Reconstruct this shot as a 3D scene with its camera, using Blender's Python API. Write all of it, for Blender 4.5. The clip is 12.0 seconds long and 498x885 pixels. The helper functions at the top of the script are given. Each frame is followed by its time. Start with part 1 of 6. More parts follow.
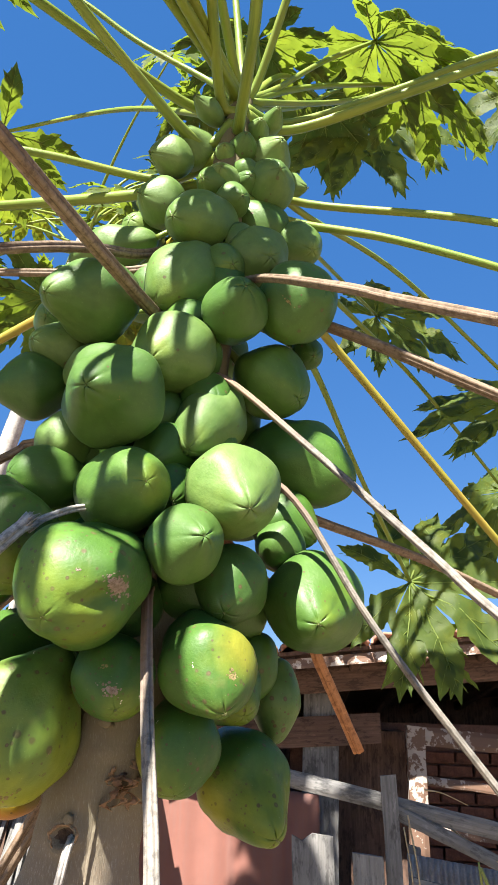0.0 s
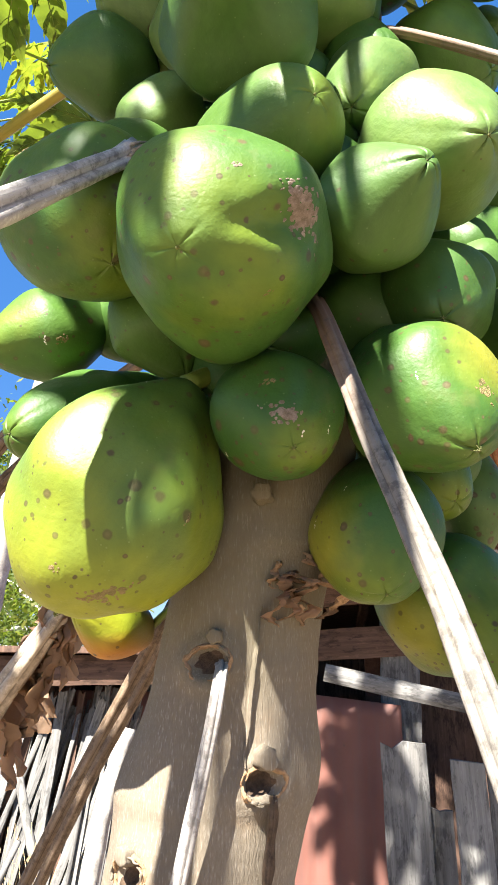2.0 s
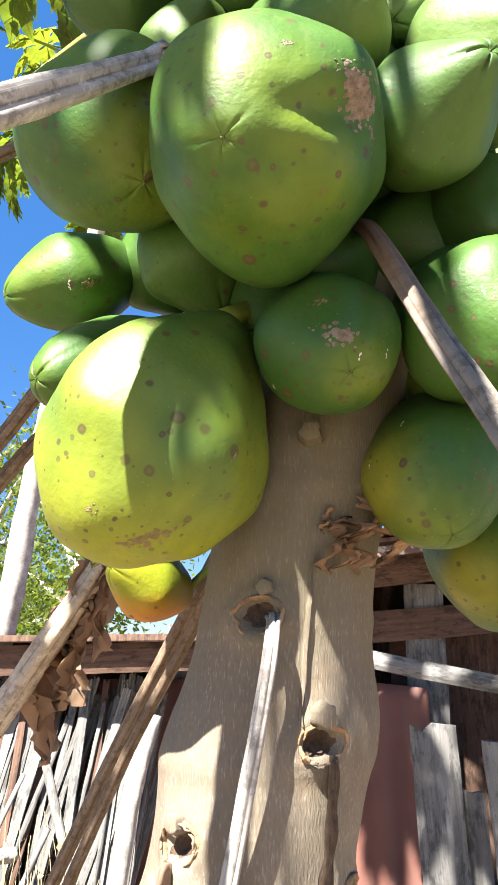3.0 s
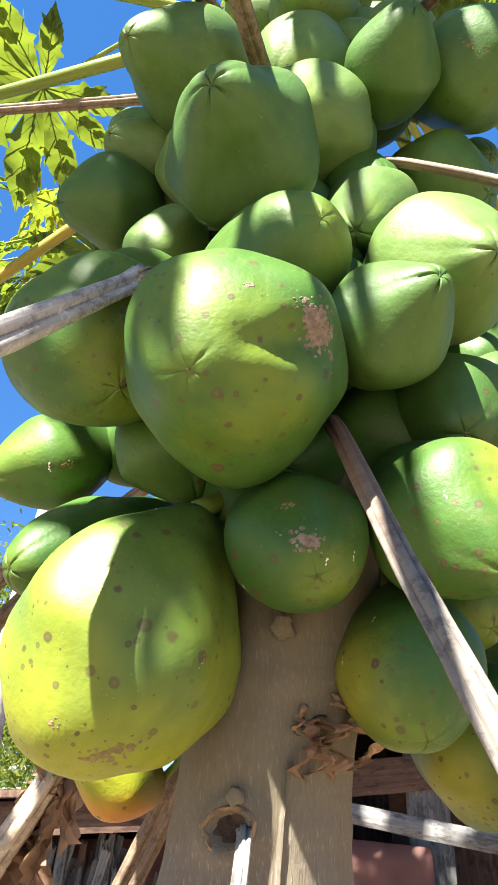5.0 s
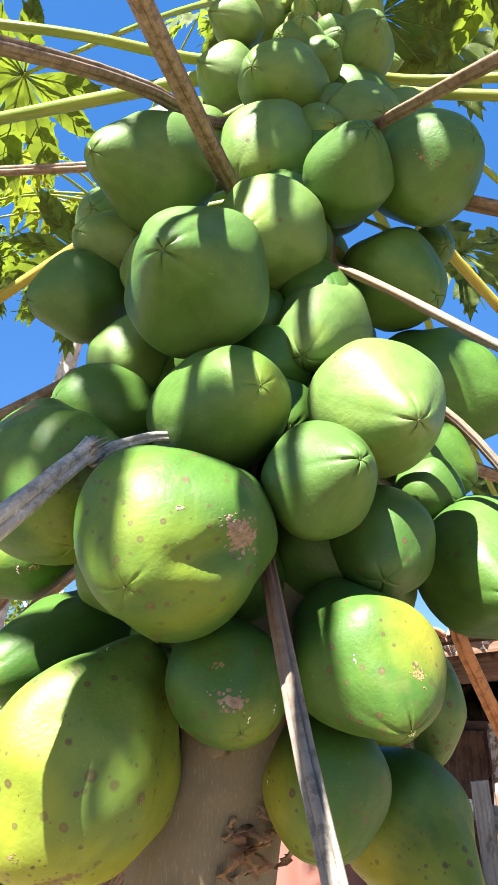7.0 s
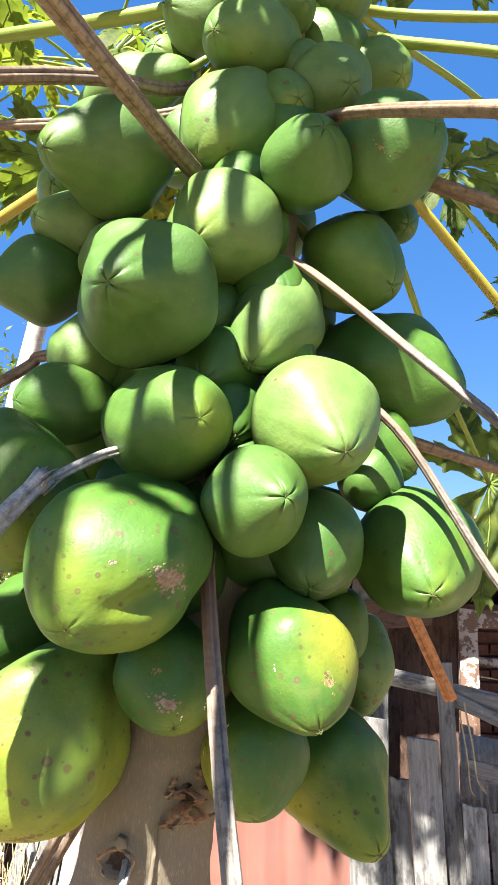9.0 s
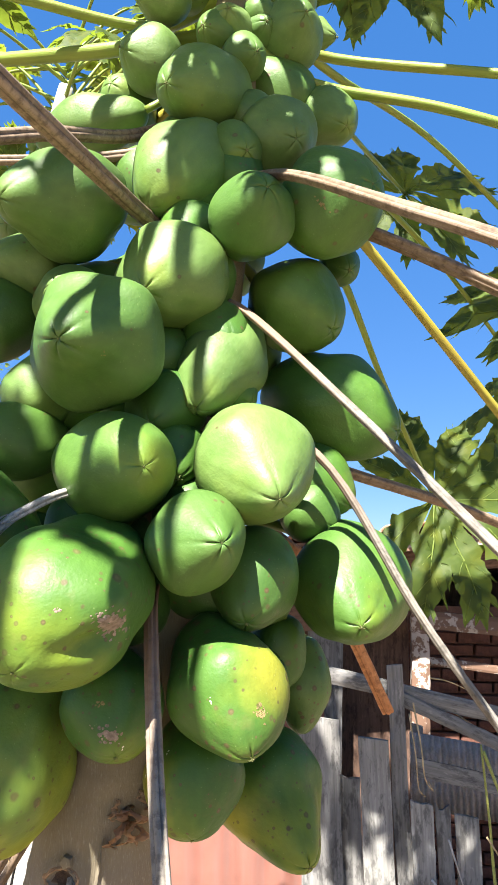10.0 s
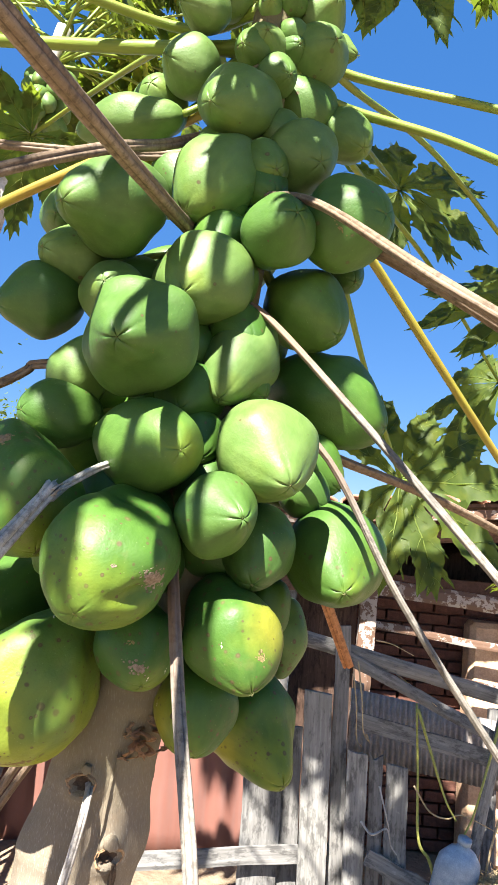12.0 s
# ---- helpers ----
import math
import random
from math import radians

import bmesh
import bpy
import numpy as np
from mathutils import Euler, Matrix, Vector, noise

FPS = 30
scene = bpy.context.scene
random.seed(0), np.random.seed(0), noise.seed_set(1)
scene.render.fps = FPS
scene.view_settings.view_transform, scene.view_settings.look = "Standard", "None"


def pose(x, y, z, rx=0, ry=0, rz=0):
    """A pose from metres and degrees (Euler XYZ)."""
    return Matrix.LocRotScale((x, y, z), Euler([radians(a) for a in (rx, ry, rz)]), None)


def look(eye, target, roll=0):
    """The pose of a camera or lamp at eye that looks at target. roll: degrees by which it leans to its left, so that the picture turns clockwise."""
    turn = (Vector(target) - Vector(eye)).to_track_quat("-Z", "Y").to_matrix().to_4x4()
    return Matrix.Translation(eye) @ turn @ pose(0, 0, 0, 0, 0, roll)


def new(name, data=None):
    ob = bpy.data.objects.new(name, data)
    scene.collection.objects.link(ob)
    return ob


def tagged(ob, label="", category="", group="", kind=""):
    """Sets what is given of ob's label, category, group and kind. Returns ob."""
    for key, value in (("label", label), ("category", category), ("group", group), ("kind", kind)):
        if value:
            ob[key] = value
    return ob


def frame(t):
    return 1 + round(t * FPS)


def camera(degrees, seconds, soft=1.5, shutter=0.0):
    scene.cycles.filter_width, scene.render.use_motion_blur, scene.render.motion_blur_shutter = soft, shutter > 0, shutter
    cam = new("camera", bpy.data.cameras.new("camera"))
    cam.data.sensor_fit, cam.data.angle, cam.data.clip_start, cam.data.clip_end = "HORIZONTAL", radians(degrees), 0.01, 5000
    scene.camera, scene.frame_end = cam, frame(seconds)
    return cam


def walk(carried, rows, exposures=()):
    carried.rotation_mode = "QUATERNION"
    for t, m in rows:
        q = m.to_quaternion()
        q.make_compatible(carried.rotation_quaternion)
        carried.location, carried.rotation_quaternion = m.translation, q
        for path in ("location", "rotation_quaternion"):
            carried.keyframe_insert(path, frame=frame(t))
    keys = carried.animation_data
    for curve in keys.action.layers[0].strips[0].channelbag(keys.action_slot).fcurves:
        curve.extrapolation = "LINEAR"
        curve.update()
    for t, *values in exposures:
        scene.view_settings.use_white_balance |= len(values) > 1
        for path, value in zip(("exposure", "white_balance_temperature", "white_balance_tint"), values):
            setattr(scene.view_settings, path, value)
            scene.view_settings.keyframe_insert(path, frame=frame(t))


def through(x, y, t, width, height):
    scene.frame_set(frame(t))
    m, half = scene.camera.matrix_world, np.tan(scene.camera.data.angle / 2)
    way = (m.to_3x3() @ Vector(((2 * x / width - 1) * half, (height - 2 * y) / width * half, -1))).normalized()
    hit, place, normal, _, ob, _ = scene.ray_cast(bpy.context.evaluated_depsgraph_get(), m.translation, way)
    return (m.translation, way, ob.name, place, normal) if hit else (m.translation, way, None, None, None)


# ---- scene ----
cam = camera(38.95, 12.0)
PATH = [
    (0, (0.059, 0.058, 1.487), (-0.084, 1.913, 2.221), 1.7),
    (0.5, (-0.004, 0.166, 1.424), (-0.1, 2.002, 2.212), 0.4),
    (1, (-0.061, 0.283, 1.4), (-0.154, 2.2, 1.963), 2.1),
    (1.5, (-0.086, 0.382, 1.378), (-0.276, 2.276, 1.99), -0.2),
    (2, (-0.127, 0.461, 1.353), (-0.38, 2.359, 1.928), 0.7),
    (2.5, (-0.158, 0.505, 1.325), (-0.455, 2.412, 1.851), -0.4),
    (4.5, (-0.159, 0.516, 1.342), (-0.419, 2.326, 2.152), -0.5),
    (5, (-0.139, 0.489, 1.371), (-0.389, 2.266, 2.253), -0.8),
    (5.5, (-0.122, 0.452, 1.407), (-0.388, 2.223, 2.297), -1.2),
    (6, (-0.105, 0.426, 1.442), (-0.381, 2.222, 2.277), -1.6),
    (6.5, (-0.086, 0.389, 1.477), (-0.335, 2.205, 2.276), -1.6),
    (7, (-0.08, 0.368, 1.503), (-0.313, 2.213, 2.237), -0.0),
    (9, (-0.015, 0.288, 1.624), (-0.257, 2.235, 2.01), 1.0),
    (9.5, (0.003, 0.251, 1.654), (-0.146, 2.2, 2.078), 1.6),
    (10, (0.013, 0.233, 1.666), (-0.126, 2.193, 2.041), 1.1),
    (10.5, (0.011, 0.193, 1.678), (-0.113, 2.154, 2.052), 0.8),
    (11, (-0.005, 0.164, 1.682), (-0.088, 2.134, 2.02), 1.3),
    (11.5, (-0.035, 0.122, 1.675), (-0.042, 2.099, 1.979), 5.2),
    (12, (-0.05, 0.089, 1.679), (-0.072, 2.072, 1.94), 5.2),
]
walk(cam, [(t, look(eye, target, roll)) for t, eye, target, roll in PATH],
     [(0.0, 2.20), (1.0, 2.35), (2.0, 2.53), (4.5, 2.57), (7.0, 2.61), (9.5, 2.53), (12.0, 2.42)])

# ---- daylight: clear sky, high sun behind the left shoulder ----
SUN_ELEVATION, SUN_AZIMUTH = 51.0, 200.0      # degrees; azimuth clockwise from +y
to_sun = Vector((math.sin(radians(SUN_AZIMUTH)) * math.cos(radians(SUN_ELEVATION)),
                 math.cos(radians(SUN_AZIMUTH)) * math.cos(radians(SUN_ELEVATION)),
                 math.sin(radians(SUN_ELEVATION))))
world = bpy.data.worlds.new("sky")
scene.world = world
world.use_nodes = True
wn, wl = world.node_tree.nodes, world.node_tree.links
sky = wn.new("ShaderNodeTexSky")
sky.sky_type, sky.sun_disc = "NISHITA", False
sky.sun_elevation, sky.sun_rotation = radians(SUN_ELEVATION), radians(SUN_AZIMUTH)
sky.air_density, sky.dust_density, sky.ozone_density = 1.0, 0.0, 2.6
deep = wn.new("ShaderNodeHueSaturation")        # the clear, deep blue of a dry day
deep.inputs["Hue"].default_value = 0.502
deep.inputs["Saturation"].default_value = 1.12
even = wn.new("ShaderNodeMix")                  # dry air keeps the blue even from zenith to horizon
even.data_type = "RGBA"
even.inputs[0].default_value = 0.64
even.inputs[7].default_value = (0.19, 1.15, 3.55, 1.0)
wl.new(sky.outputs[0], deep.inputs["Color"])
wl.new(deep.outputs[0], even.inputs[6])
wl.new(even.outputs[2], wn["Background"].inputs[0])
wn["Background"].inputs[1].default_value = 0.043
sun_data = bpy.data.lights.new("sun", "SUN")
sun_data.energy, sun_data.angle, sun_data.color = 5.0, radians(0.53), (1.0, 0.95, 0.86)
sun = new("sun", sun_data)
sun.matrix_world = look(to_sun * 20, (0, 0, 0))
scene.view_settings.exposure = 2.5


# ---- materials ----
class Nodes:
    """A small wrapper to write node trees in few lines."""

    def __init__(self, name):
        self.mat = bpy.data.materials.new(name)
        self.mat.use_nodes = True
        self.n, self.l = self.mat.node_tree.nodes, self.mat.node_tree.links
        self.bsdf = self.n["Principled BSDF"]
        self.out = self.n["Material Output"]

    def node(self, kind, **sets):
        nd = self.n.new("ShaderNode" + kind)
        for key, value in sets.items():
            setattr(nd, key, value)
        return nd

    def put(self, socket, value):
        if isinstance(value, bpy.types.NodeSocket):
            self.l.new(value, socket)
        else:
            socket.default_value = value

    def coord(self, which="Object", scale=(1, 1, 1)):
        tc = self.node("TexCoord")
        mp = self.node("Mapping")
        mp.inputs["Scale"].default_value = scale
        self.l.new(tc.outputs[which], mp.inputs["Vector"])
        return mp.outputs[0]

    def noise(self, vec, scale, detail=4.0, rough=0.55):
        nd = self.node("TexNoise")
        self.l.new(vec, nd.inputs["Vector"])
        nd.inputs["Scale"].default_value, nd.inputs["Detail"].default_value = scale, detail
        nd.inputs["Roughness"].default_value = rough
        return nd.outputs["Fac"]

    def voronoi(self, vec, scale, feature="F1", randomness=1.0):
        nd = self.node("TexVoronoi", feature=feature)
        self.l.new(vec, nd.inputs["Vector"])
        nd.inputs["Scale"].default_value, nd.inputs["Randomness"].default_value = scale, randomness
        return nd.outputs["Distance"]

    def ramp(self, fac, *stops):
        nd = self.node("ValToRGB")
        self.put(nd.inputs[0], fac)
        els = nd.color_ramp.elements
        while len(els) < len(stops):
            els.new(0.5)
        for e, (p, c) in zip(els, stops):
            e.position = p
            e.color = (*c, 1) if isinstance(c, tuple) else (c, c, c, 1)
        return nd.outputs[0]

    def mix(self, fac, a, b, mode="MIX"):
        nd = self.node("Mix", data_type="RGBA", blend_type=mode)
        self.put(nd.inputs[0], fac)
        for sock, v in ((nd.inputs[6], a), (nd.inputs[7], b)):
            self.put(sock, (*v, 1) if isinstance(v, tuple) and len(v) == 3 else v)
        return nd.outputs[2]

    def math(self, op, a, b=0.0, c=0.0):
        nd = self.node("Math", operation=op)
        for sock, v in zip(nd.inputs, (a, b, c)):
            self.put(sock, v)
        return nd.outputs[0]

    def bump(self, height, strength=0.3, distance=0.002, normal=None):
        nd = self.node("Bump")
        nd.inputs["Strength"].default_value, nd.inputs["Distance"].default_value = strength, distance
        self.l.new(height, nd.inputs["Height"])
        if normal is not None:
            self.l.new(normal, nd.inputs["Normal"])
        return nd.outputs[0]

    def done(self, colour, rough=0.6, normal=None, metal=0.0, spec=0.5):
        self.put(self.bsdf.inputs["Base Color"], (*colour, 1) if isinstance(colour, tuple) else colour)
        self.put(self.bsdf.inputs["Roughness"], rough)
        self.bsdf.inputs["Metallic"].default_value = metal
        self.bsdf.inputs["Specular IOR Level"].default_value = spec
        if normal is not None:
            self.l.new(normal, self.bsdf.inputs["Normal"])
        return self.mat


def skin_material():
    """Papaya skin. The object's colour carries ripeness (r), waxy bloom (g) and blemishes (b)."""
    k = Nodes("papaya_skin")
    v = k.coord("Object")
    info = k.node("ObjectInfo")
    offset = k.node("VectorMath", operation="ADD")
    k.l.new(v, offset.inputs[0])
    scaled = k.math("MULTIPLY", info.outputs["Random"], 37.0)
    k.l.new(scaled, offset.inputs[1])
    v = offset.outputs[0]
    sep = k.node("SeparateColor")
    k.l.new(info.outputs["Color"], sep.inputs[0])
    ripe, wax, spots = sep.outputs[0], sep.outputs[1], sep.outputs[2]
    big, mid, fine = k.noise(v, 9, 3), k.noise(v, 38, 4), k.noise(v, 260, 3)
    green = k.mix(k.ramp(big, (0.3, 0.0), (0.7, 1.0)), (0.027, 0.086, 0.010), (0.060, 0.140, 0.015))
    green = k.mix(k.math("MULTIPLY", info.outputs["Random"], 0.45), green, (0.016, 0.066, 0.012))
    bloom = k.math("MULTIPLY", wax, k.ramp(mid, (0.25, 0.55), (0.7, 1.0)))
    green = k.mix(bloom, green, (0.280, 0.365, 0.130))
    # ripening spreads from the blossom end in uneven patches
    tc = k.node("TexCoord")
    xyz = k.node("SeparateXYZ")
    k.l.new(tc.outputs["Generated"], xyz.inputs[0])
    low = k.math("SUBTRACT", 1.0, xyz.outputs[2])
    patch = k.math("ADD", k.math("MULTIPLY", low, 0.50), k.math("MULTIPLY", big, 0.90))
    patch = k.math("ADD", patch, k.math("MULTIPLY", ripe, 0.85))
    patch = k.ramp(k.math("SUBTRACT", patch, 0.95), (0.10, 0.0), (0.58, 1.0))
    skin = k.mix(k.math("MULTIPLY", patch, 0.80), green, (0.285, 0.295, 0.014))
    blush = k.node("Attribute", attribute_name="blush")
    side = k.ramp(k.math("ADD", blush.outputs["Fac"], k.math("MULTIPLY", mid, 0.5)), (0.35, 0.0), (1.25, 0.65))
    skin = k.mix(side, skin, (0.31, 0.285, 0.030))
    # the ripest fruit turn orange on one flank
    flush = k.math("MULTIPLY", k.ramp(ripe, (0.60, 0.0), (0.72, 1.0)), k.ramp(k.noise(v, 6, 2), (0.52, 0.0), (0.70, 0.75)))
    skin = k.mix(flush, skin, (0.52, 0.17, 0.022))
    streak = k.noise(k.coord("Object", (30, 30, 6)), 3, 3)
    skin = k.mix(0.18, skin, k.ramp(streak, (0.3, 0.05), (0.75, 0.55)), "OVERLAY")
    # pale lenticels, small freckles of several sizes, ringed spots and corky flecks
    warp = k.node("VectorMath", operation="MULTIPLY_ADD")
    wob = k.node("TexNoise")
    k.l.new(v, wob.inputs["Vector"])
    wob.inputs["Scale"].default_value = 140.0
    k.l.new(wob.outputs["Color"], warp.inputs[0])
    warp.inputs[1].default_value = (0.0022, 0.0022, 0.0022)
    k.l.new(v, warp.inputs[2])
    wv = warp.outputs[0]
    cell = k.voronoi(v, 120)
    skin = k.mix(k.ramp(cell, (0.05, 0.22), (0.11, 0.0)), skin, (0.28, 0.36, 0.16))
    for scale, least, most, often in ((48.0, 0.10, 0.30, 0.72), (72.0, 0.10, 0.34, 0.75), (125.0, 0.12, 0.36, 0.60)):
        near = k.node("TexVoronoi")
        k.l.new(wv, near.inputs["Vector"])
        near.inputs["Scale"].default_value = scale
        chance = k.node("SeparateColor")
        k.l.new(near.outputs["Color"], chance.inputs[0])
        reach = k.math("MULTIPLY_ADD", k.math("POWER", chance.outputs[0], 2.0), most - least, least)
        share = k.math("DIVIDE", near.outputs["Distance"], reach)
        there = k.math("LESS_THAN", chance.outputs[1], k.math("MULTIPLY", spots, often))
        spot = k.math("MULTIPLY", k.ramp(share, (0.72, 1.0), (1.10, 0.0)), there)
        tone = k.mix(k.ramp(share, (0.20, 0.0), (0.60, 1.0)), (0.110, 0.075, 0.040), (0.070, 0.054, 0.022))
        skin = k.mix(k.math("MULTIPLY", spot, k.math("MULTIPLY_ADD", chance.outputs[2], 0.40, 0.58)), skin, tone)
    # broad, faint rusty tinge
    rust = k.math("MULTIPLY", k.ramp(k.noise(v, 26, 4, 0.65), (0.60, 0.0), (0.72, 1.0)), spots)
    skin = k.mix(k.math("MULTIPLY", rust, 0.22), skin, (0.17, 0.135, 0.055))
    corky = k.math("MULTIPLY", k.ramp(k.noise(v, 16, 5, 0.7), (0.70, 0.0), (0.78, 1.0)), spots)
    skin = k.mix(k.math("MULTIPLY", corky, 0.35), skin, (0.26, 0.21, 0.12))
    height = k.math("ADD", k.math("MULTIPLY", mid, 0.6), k.math("MULTIPLY", fine, 0.25))
    n = k.bump(height, 0.36, 0.004)
    n = k.bump(corky, 0.25, 0.001, n)
    k.bsdf.inputs["Subsurface Weight"].default_value = 0.0
    return k.done(skin, k.ramp(mid, (0.3, 0.42), (0.75, 0.56)), n, spec=0.30)


def bark_material():
    """Smooth grey-beige papaya bark with hair-fine upright fissures, brown mottling and faint rings."""
    k = Nodes("papaya_bark")
    v = k.coord("Object")
    fibre = k.noise(k.coord("Object", (680, 680, 110)), 1.0, 4, 0.65)
    streak = k.noise(k.coord("Object", (55, 55, 9)), 1.0, 4, 0.6)
    big = k.noise(v, 11, 5, 0.6)
    c = k.mix(k.ramp(big, (0.34, 0.0), (0.62, 1.0)), (0.375, 0.330, 0.255), (0.510, 0.465, 0.378))
    c = k.mix(k.ramp(streak, (0.36, 0.22), (0.52, 0.0)), c, (0.22, 0.18, 0.13))
    # shade under the fruit put into the colour: bark darkens with height
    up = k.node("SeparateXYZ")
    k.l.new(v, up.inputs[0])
    upper_shade = k.ramp(k.math("ADD", k.math("MULTIPLY", up.outputs[2], 0.5), k.math("MULTIPLY", big, 0.24)), (0.74, 0.0), (0.88, 0.85))
    c = k.mix(upper_shade, c, (0.135, 0.108, 0.078))
    c = k.mix(k.ramp(fibre, (0.36, 0.46), (0.52, 0.0)), c, (0.150, 0.122, 0.088))
    c = k.mix(k.ramp(fibre, (0.56, 0.0), (0.68, 0.38)), c, (0.46, 0.425, 0.36))
    mott = k.ramp(k.noise(v, 24, 6, 0.7), (0.54, 0.0), (0.68, 1.0))
    c = k.mix(k.math("MULTIPLY", mott, 0.42), c, (0.20, 0.140, 0.085))
    rings = k.noise(k.coord("Object", (5, 5, 60)), 1.0, 3)
    c = k.mix(k.ramp(rings, (0.60, 0.0), (0.72, 0.25)), c, (0.22, 0.18, 0.14))
    # young bark under the crown is greener, and coloured darker for the shade
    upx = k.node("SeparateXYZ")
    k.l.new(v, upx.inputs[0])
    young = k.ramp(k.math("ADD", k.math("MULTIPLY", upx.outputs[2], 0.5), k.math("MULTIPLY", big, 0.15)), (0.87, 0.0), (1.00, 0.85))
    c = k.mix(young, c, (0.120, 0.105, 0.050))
    n = k.bump(fibre, 0.55, 0.0018)
    n = k.bump(k.math("ADD", streak, rings), 0.30, 0.004, n)
    return k.done(c, 0.80, n, spec=0.25)


def fibre_material(name, dark, light, stain, along=6.0, across=90.0, rough=0.75, axis=2, weather=0.5, uv=False, root_tone=None):
    """Anything with a grain along one local axis: dry stalks, boards, poles."""
    k = Nodes(name)
    scale = [across] * 3
    scale[axis] = along
    info = k.node("ObjectInfo")
    mp = k.node("VectorMath", operation="ADD")
    # stalks carry their length and girth as UV, boards use their own long axis
    k.l.new(k.coord("UV", (9.0, along * 1.5, 1.0)) if uv else k.coord("Object", tuple(scale)), mp.inputs[0])
    k.l.new(k.math("MULTIPLY", info.outputs["Random"], 51.0), mp.inputs[1])
    grain = k.noise(mp.outputs[0], 1.0, 5, 0.65)
    v = k.coord("Object")
    big = k.noise(v, 7, 4)
    c = k.mix(k.ramp(grain, (0.30, 0.0), (0.68, 1.0)), dark, light)
    c = k.mix(k.math("MULTIPLY", k.ramp(big, (0.42, 0.0), (0.62, 1.0)), weather), c, stain)
    c = k.mix(k.math("MULTIPLY", info.outputs["Random"], 0.3), c, dark)
    if uv and weather == 0.5:
        # dark lines follow the long grooves
        turn = k.node("SeparateXYZ")
        k.l.new(k.coord("UV"), turn.inputs[0])
        lines = k.ramp(turn.outputs[0], (0.06, 0.0), (0.08, 0.7), (0.10, 0.0), (0.275, 0.0), (0.302, 0.70), (0.33, 0.0), (0.505, 0.0), (0.525, 0.7), (0.545, 0.0), (0.72, 0.0), (0.748, 0.85), (0.775, 0.0))
        c = k.mix(k.math("MULTIPLY", lines, k.ramp(k.noise(v, 30, 3), (0.35, 0.25), (0.6, 1.0))), c, tuple(x * 0.35 for x in dark))
        mould = k.noise(v, 95, 5, 0.7)
        c = k.mix(k.ramp(mould, (0.50, 0.0), (0.60, 0.60)), c, tuple(x * 0.55 for x in dark))
        c = k.mix(k.ramp(mould, (0.34, 0.45), (0.42, 0.0)), c, tuple(min(0.8, x * 1.25) for x in light))
    if not uv:
        # old boards: lichen and rot in small blotches
        blot = k.noise(k.coord("Object", (26, 26, 9)), 1.0, 6, 0.72)
        c = k.mix(k.ramp(blot, (0.50, 0.0), (0.60, 0.65)), c, tuple(x * 0.45 for x in dark))
        c = k.mix(k.ramp(blot, (0.30, 0.5), (0.40, 0.0)), c, tuple(min(0.8, x * 1.35) for x in light))
    if root_tone:
        # stalks are still brown where they leave the trunk
        uvx = k.node("SeparateXYZ")
        k.l.new(k.coord("UV"), uvx.inputs[0])
        edge = k.math("ADD", uvx.outputs[1], k.math("MULTIPLY", grain, 0.10))
        c = k.mix(k.ramp(edge, (0.17, 0.9), (0.33, 0.0)), c, root_tone)
        c = k.mix(k.ramp(k.noise(v, 60, 4, 0.7), (0.56, 0.0), (0.66, 0.55)), c, dark)
    n = k.bump(grain, 0.5, 0.0025)
    return k.done(c, rough, n, spec=0.3)


def leaf_material(name, dark, light, yellow, amount, through=(0.185, 0.25, 0.016)):
    k = Nodes(name)
    v = k.coord("Object")
    big, fine = k.noise(v, 14, 4), k.noise(v, 160, 3)
    info = k.node("ObjectInfo")
    c = k.mix(k.ramp(big, (0.3, 0.0), (0.7, 1.0)), dark, light)
    c = k.mix(k.math("MULTIPLY", k.ramp(k.noise(v, 6, 3), (0.5, 0.0), (0.68, 1.0)), amount), c, yellow)
    c = k.mix(k.math("MULTIPLY", info.outputs["Random"], 0.35), c, dark)
    n = k.bump(k.math("ADD", fine, big), 0.35, 0.003)
    k.done(c, 0.52, n, spec=0.30)
    thin = k.node("BsdfTranslucent")
    glow = k.mix(0.75, c, through)
    k.put(thin.inputs["Color"], glow)
    both = k.node("MixShader")
    both.inputs[0].default_value = 0.55
    k.l.new(k.bsdf.outputs[0], both.inputs[1])
    k.l.new(thin.outputs[0], both.inputs[2])
    k.l.new(both.outputs[0], k.out.inputs["Surface"])
    return k.mat


def plain_material(name, a, b, scale=20.0, rough=0.8, bump=0.3, distance=0.003, spec=0.3):
    k = Nodes(name)
    v = k.coord("Object")
    f = k.noise(v, scale, 5, 0.6)
    g = k.noise(v, scale * 7, 3)
    c = k.mix(k.ramp(f, (0.3, 0.0), (0.7, 1.0)), a, b)
    c = k.mix(0.25, c, k.ramp(g, (0.3, 0.12), (0.7, 0.75)), "OVERLAY")
    return k.done(c, rough, k.bump(k.math("ADD", f, g), bump, distance), spec=spec)


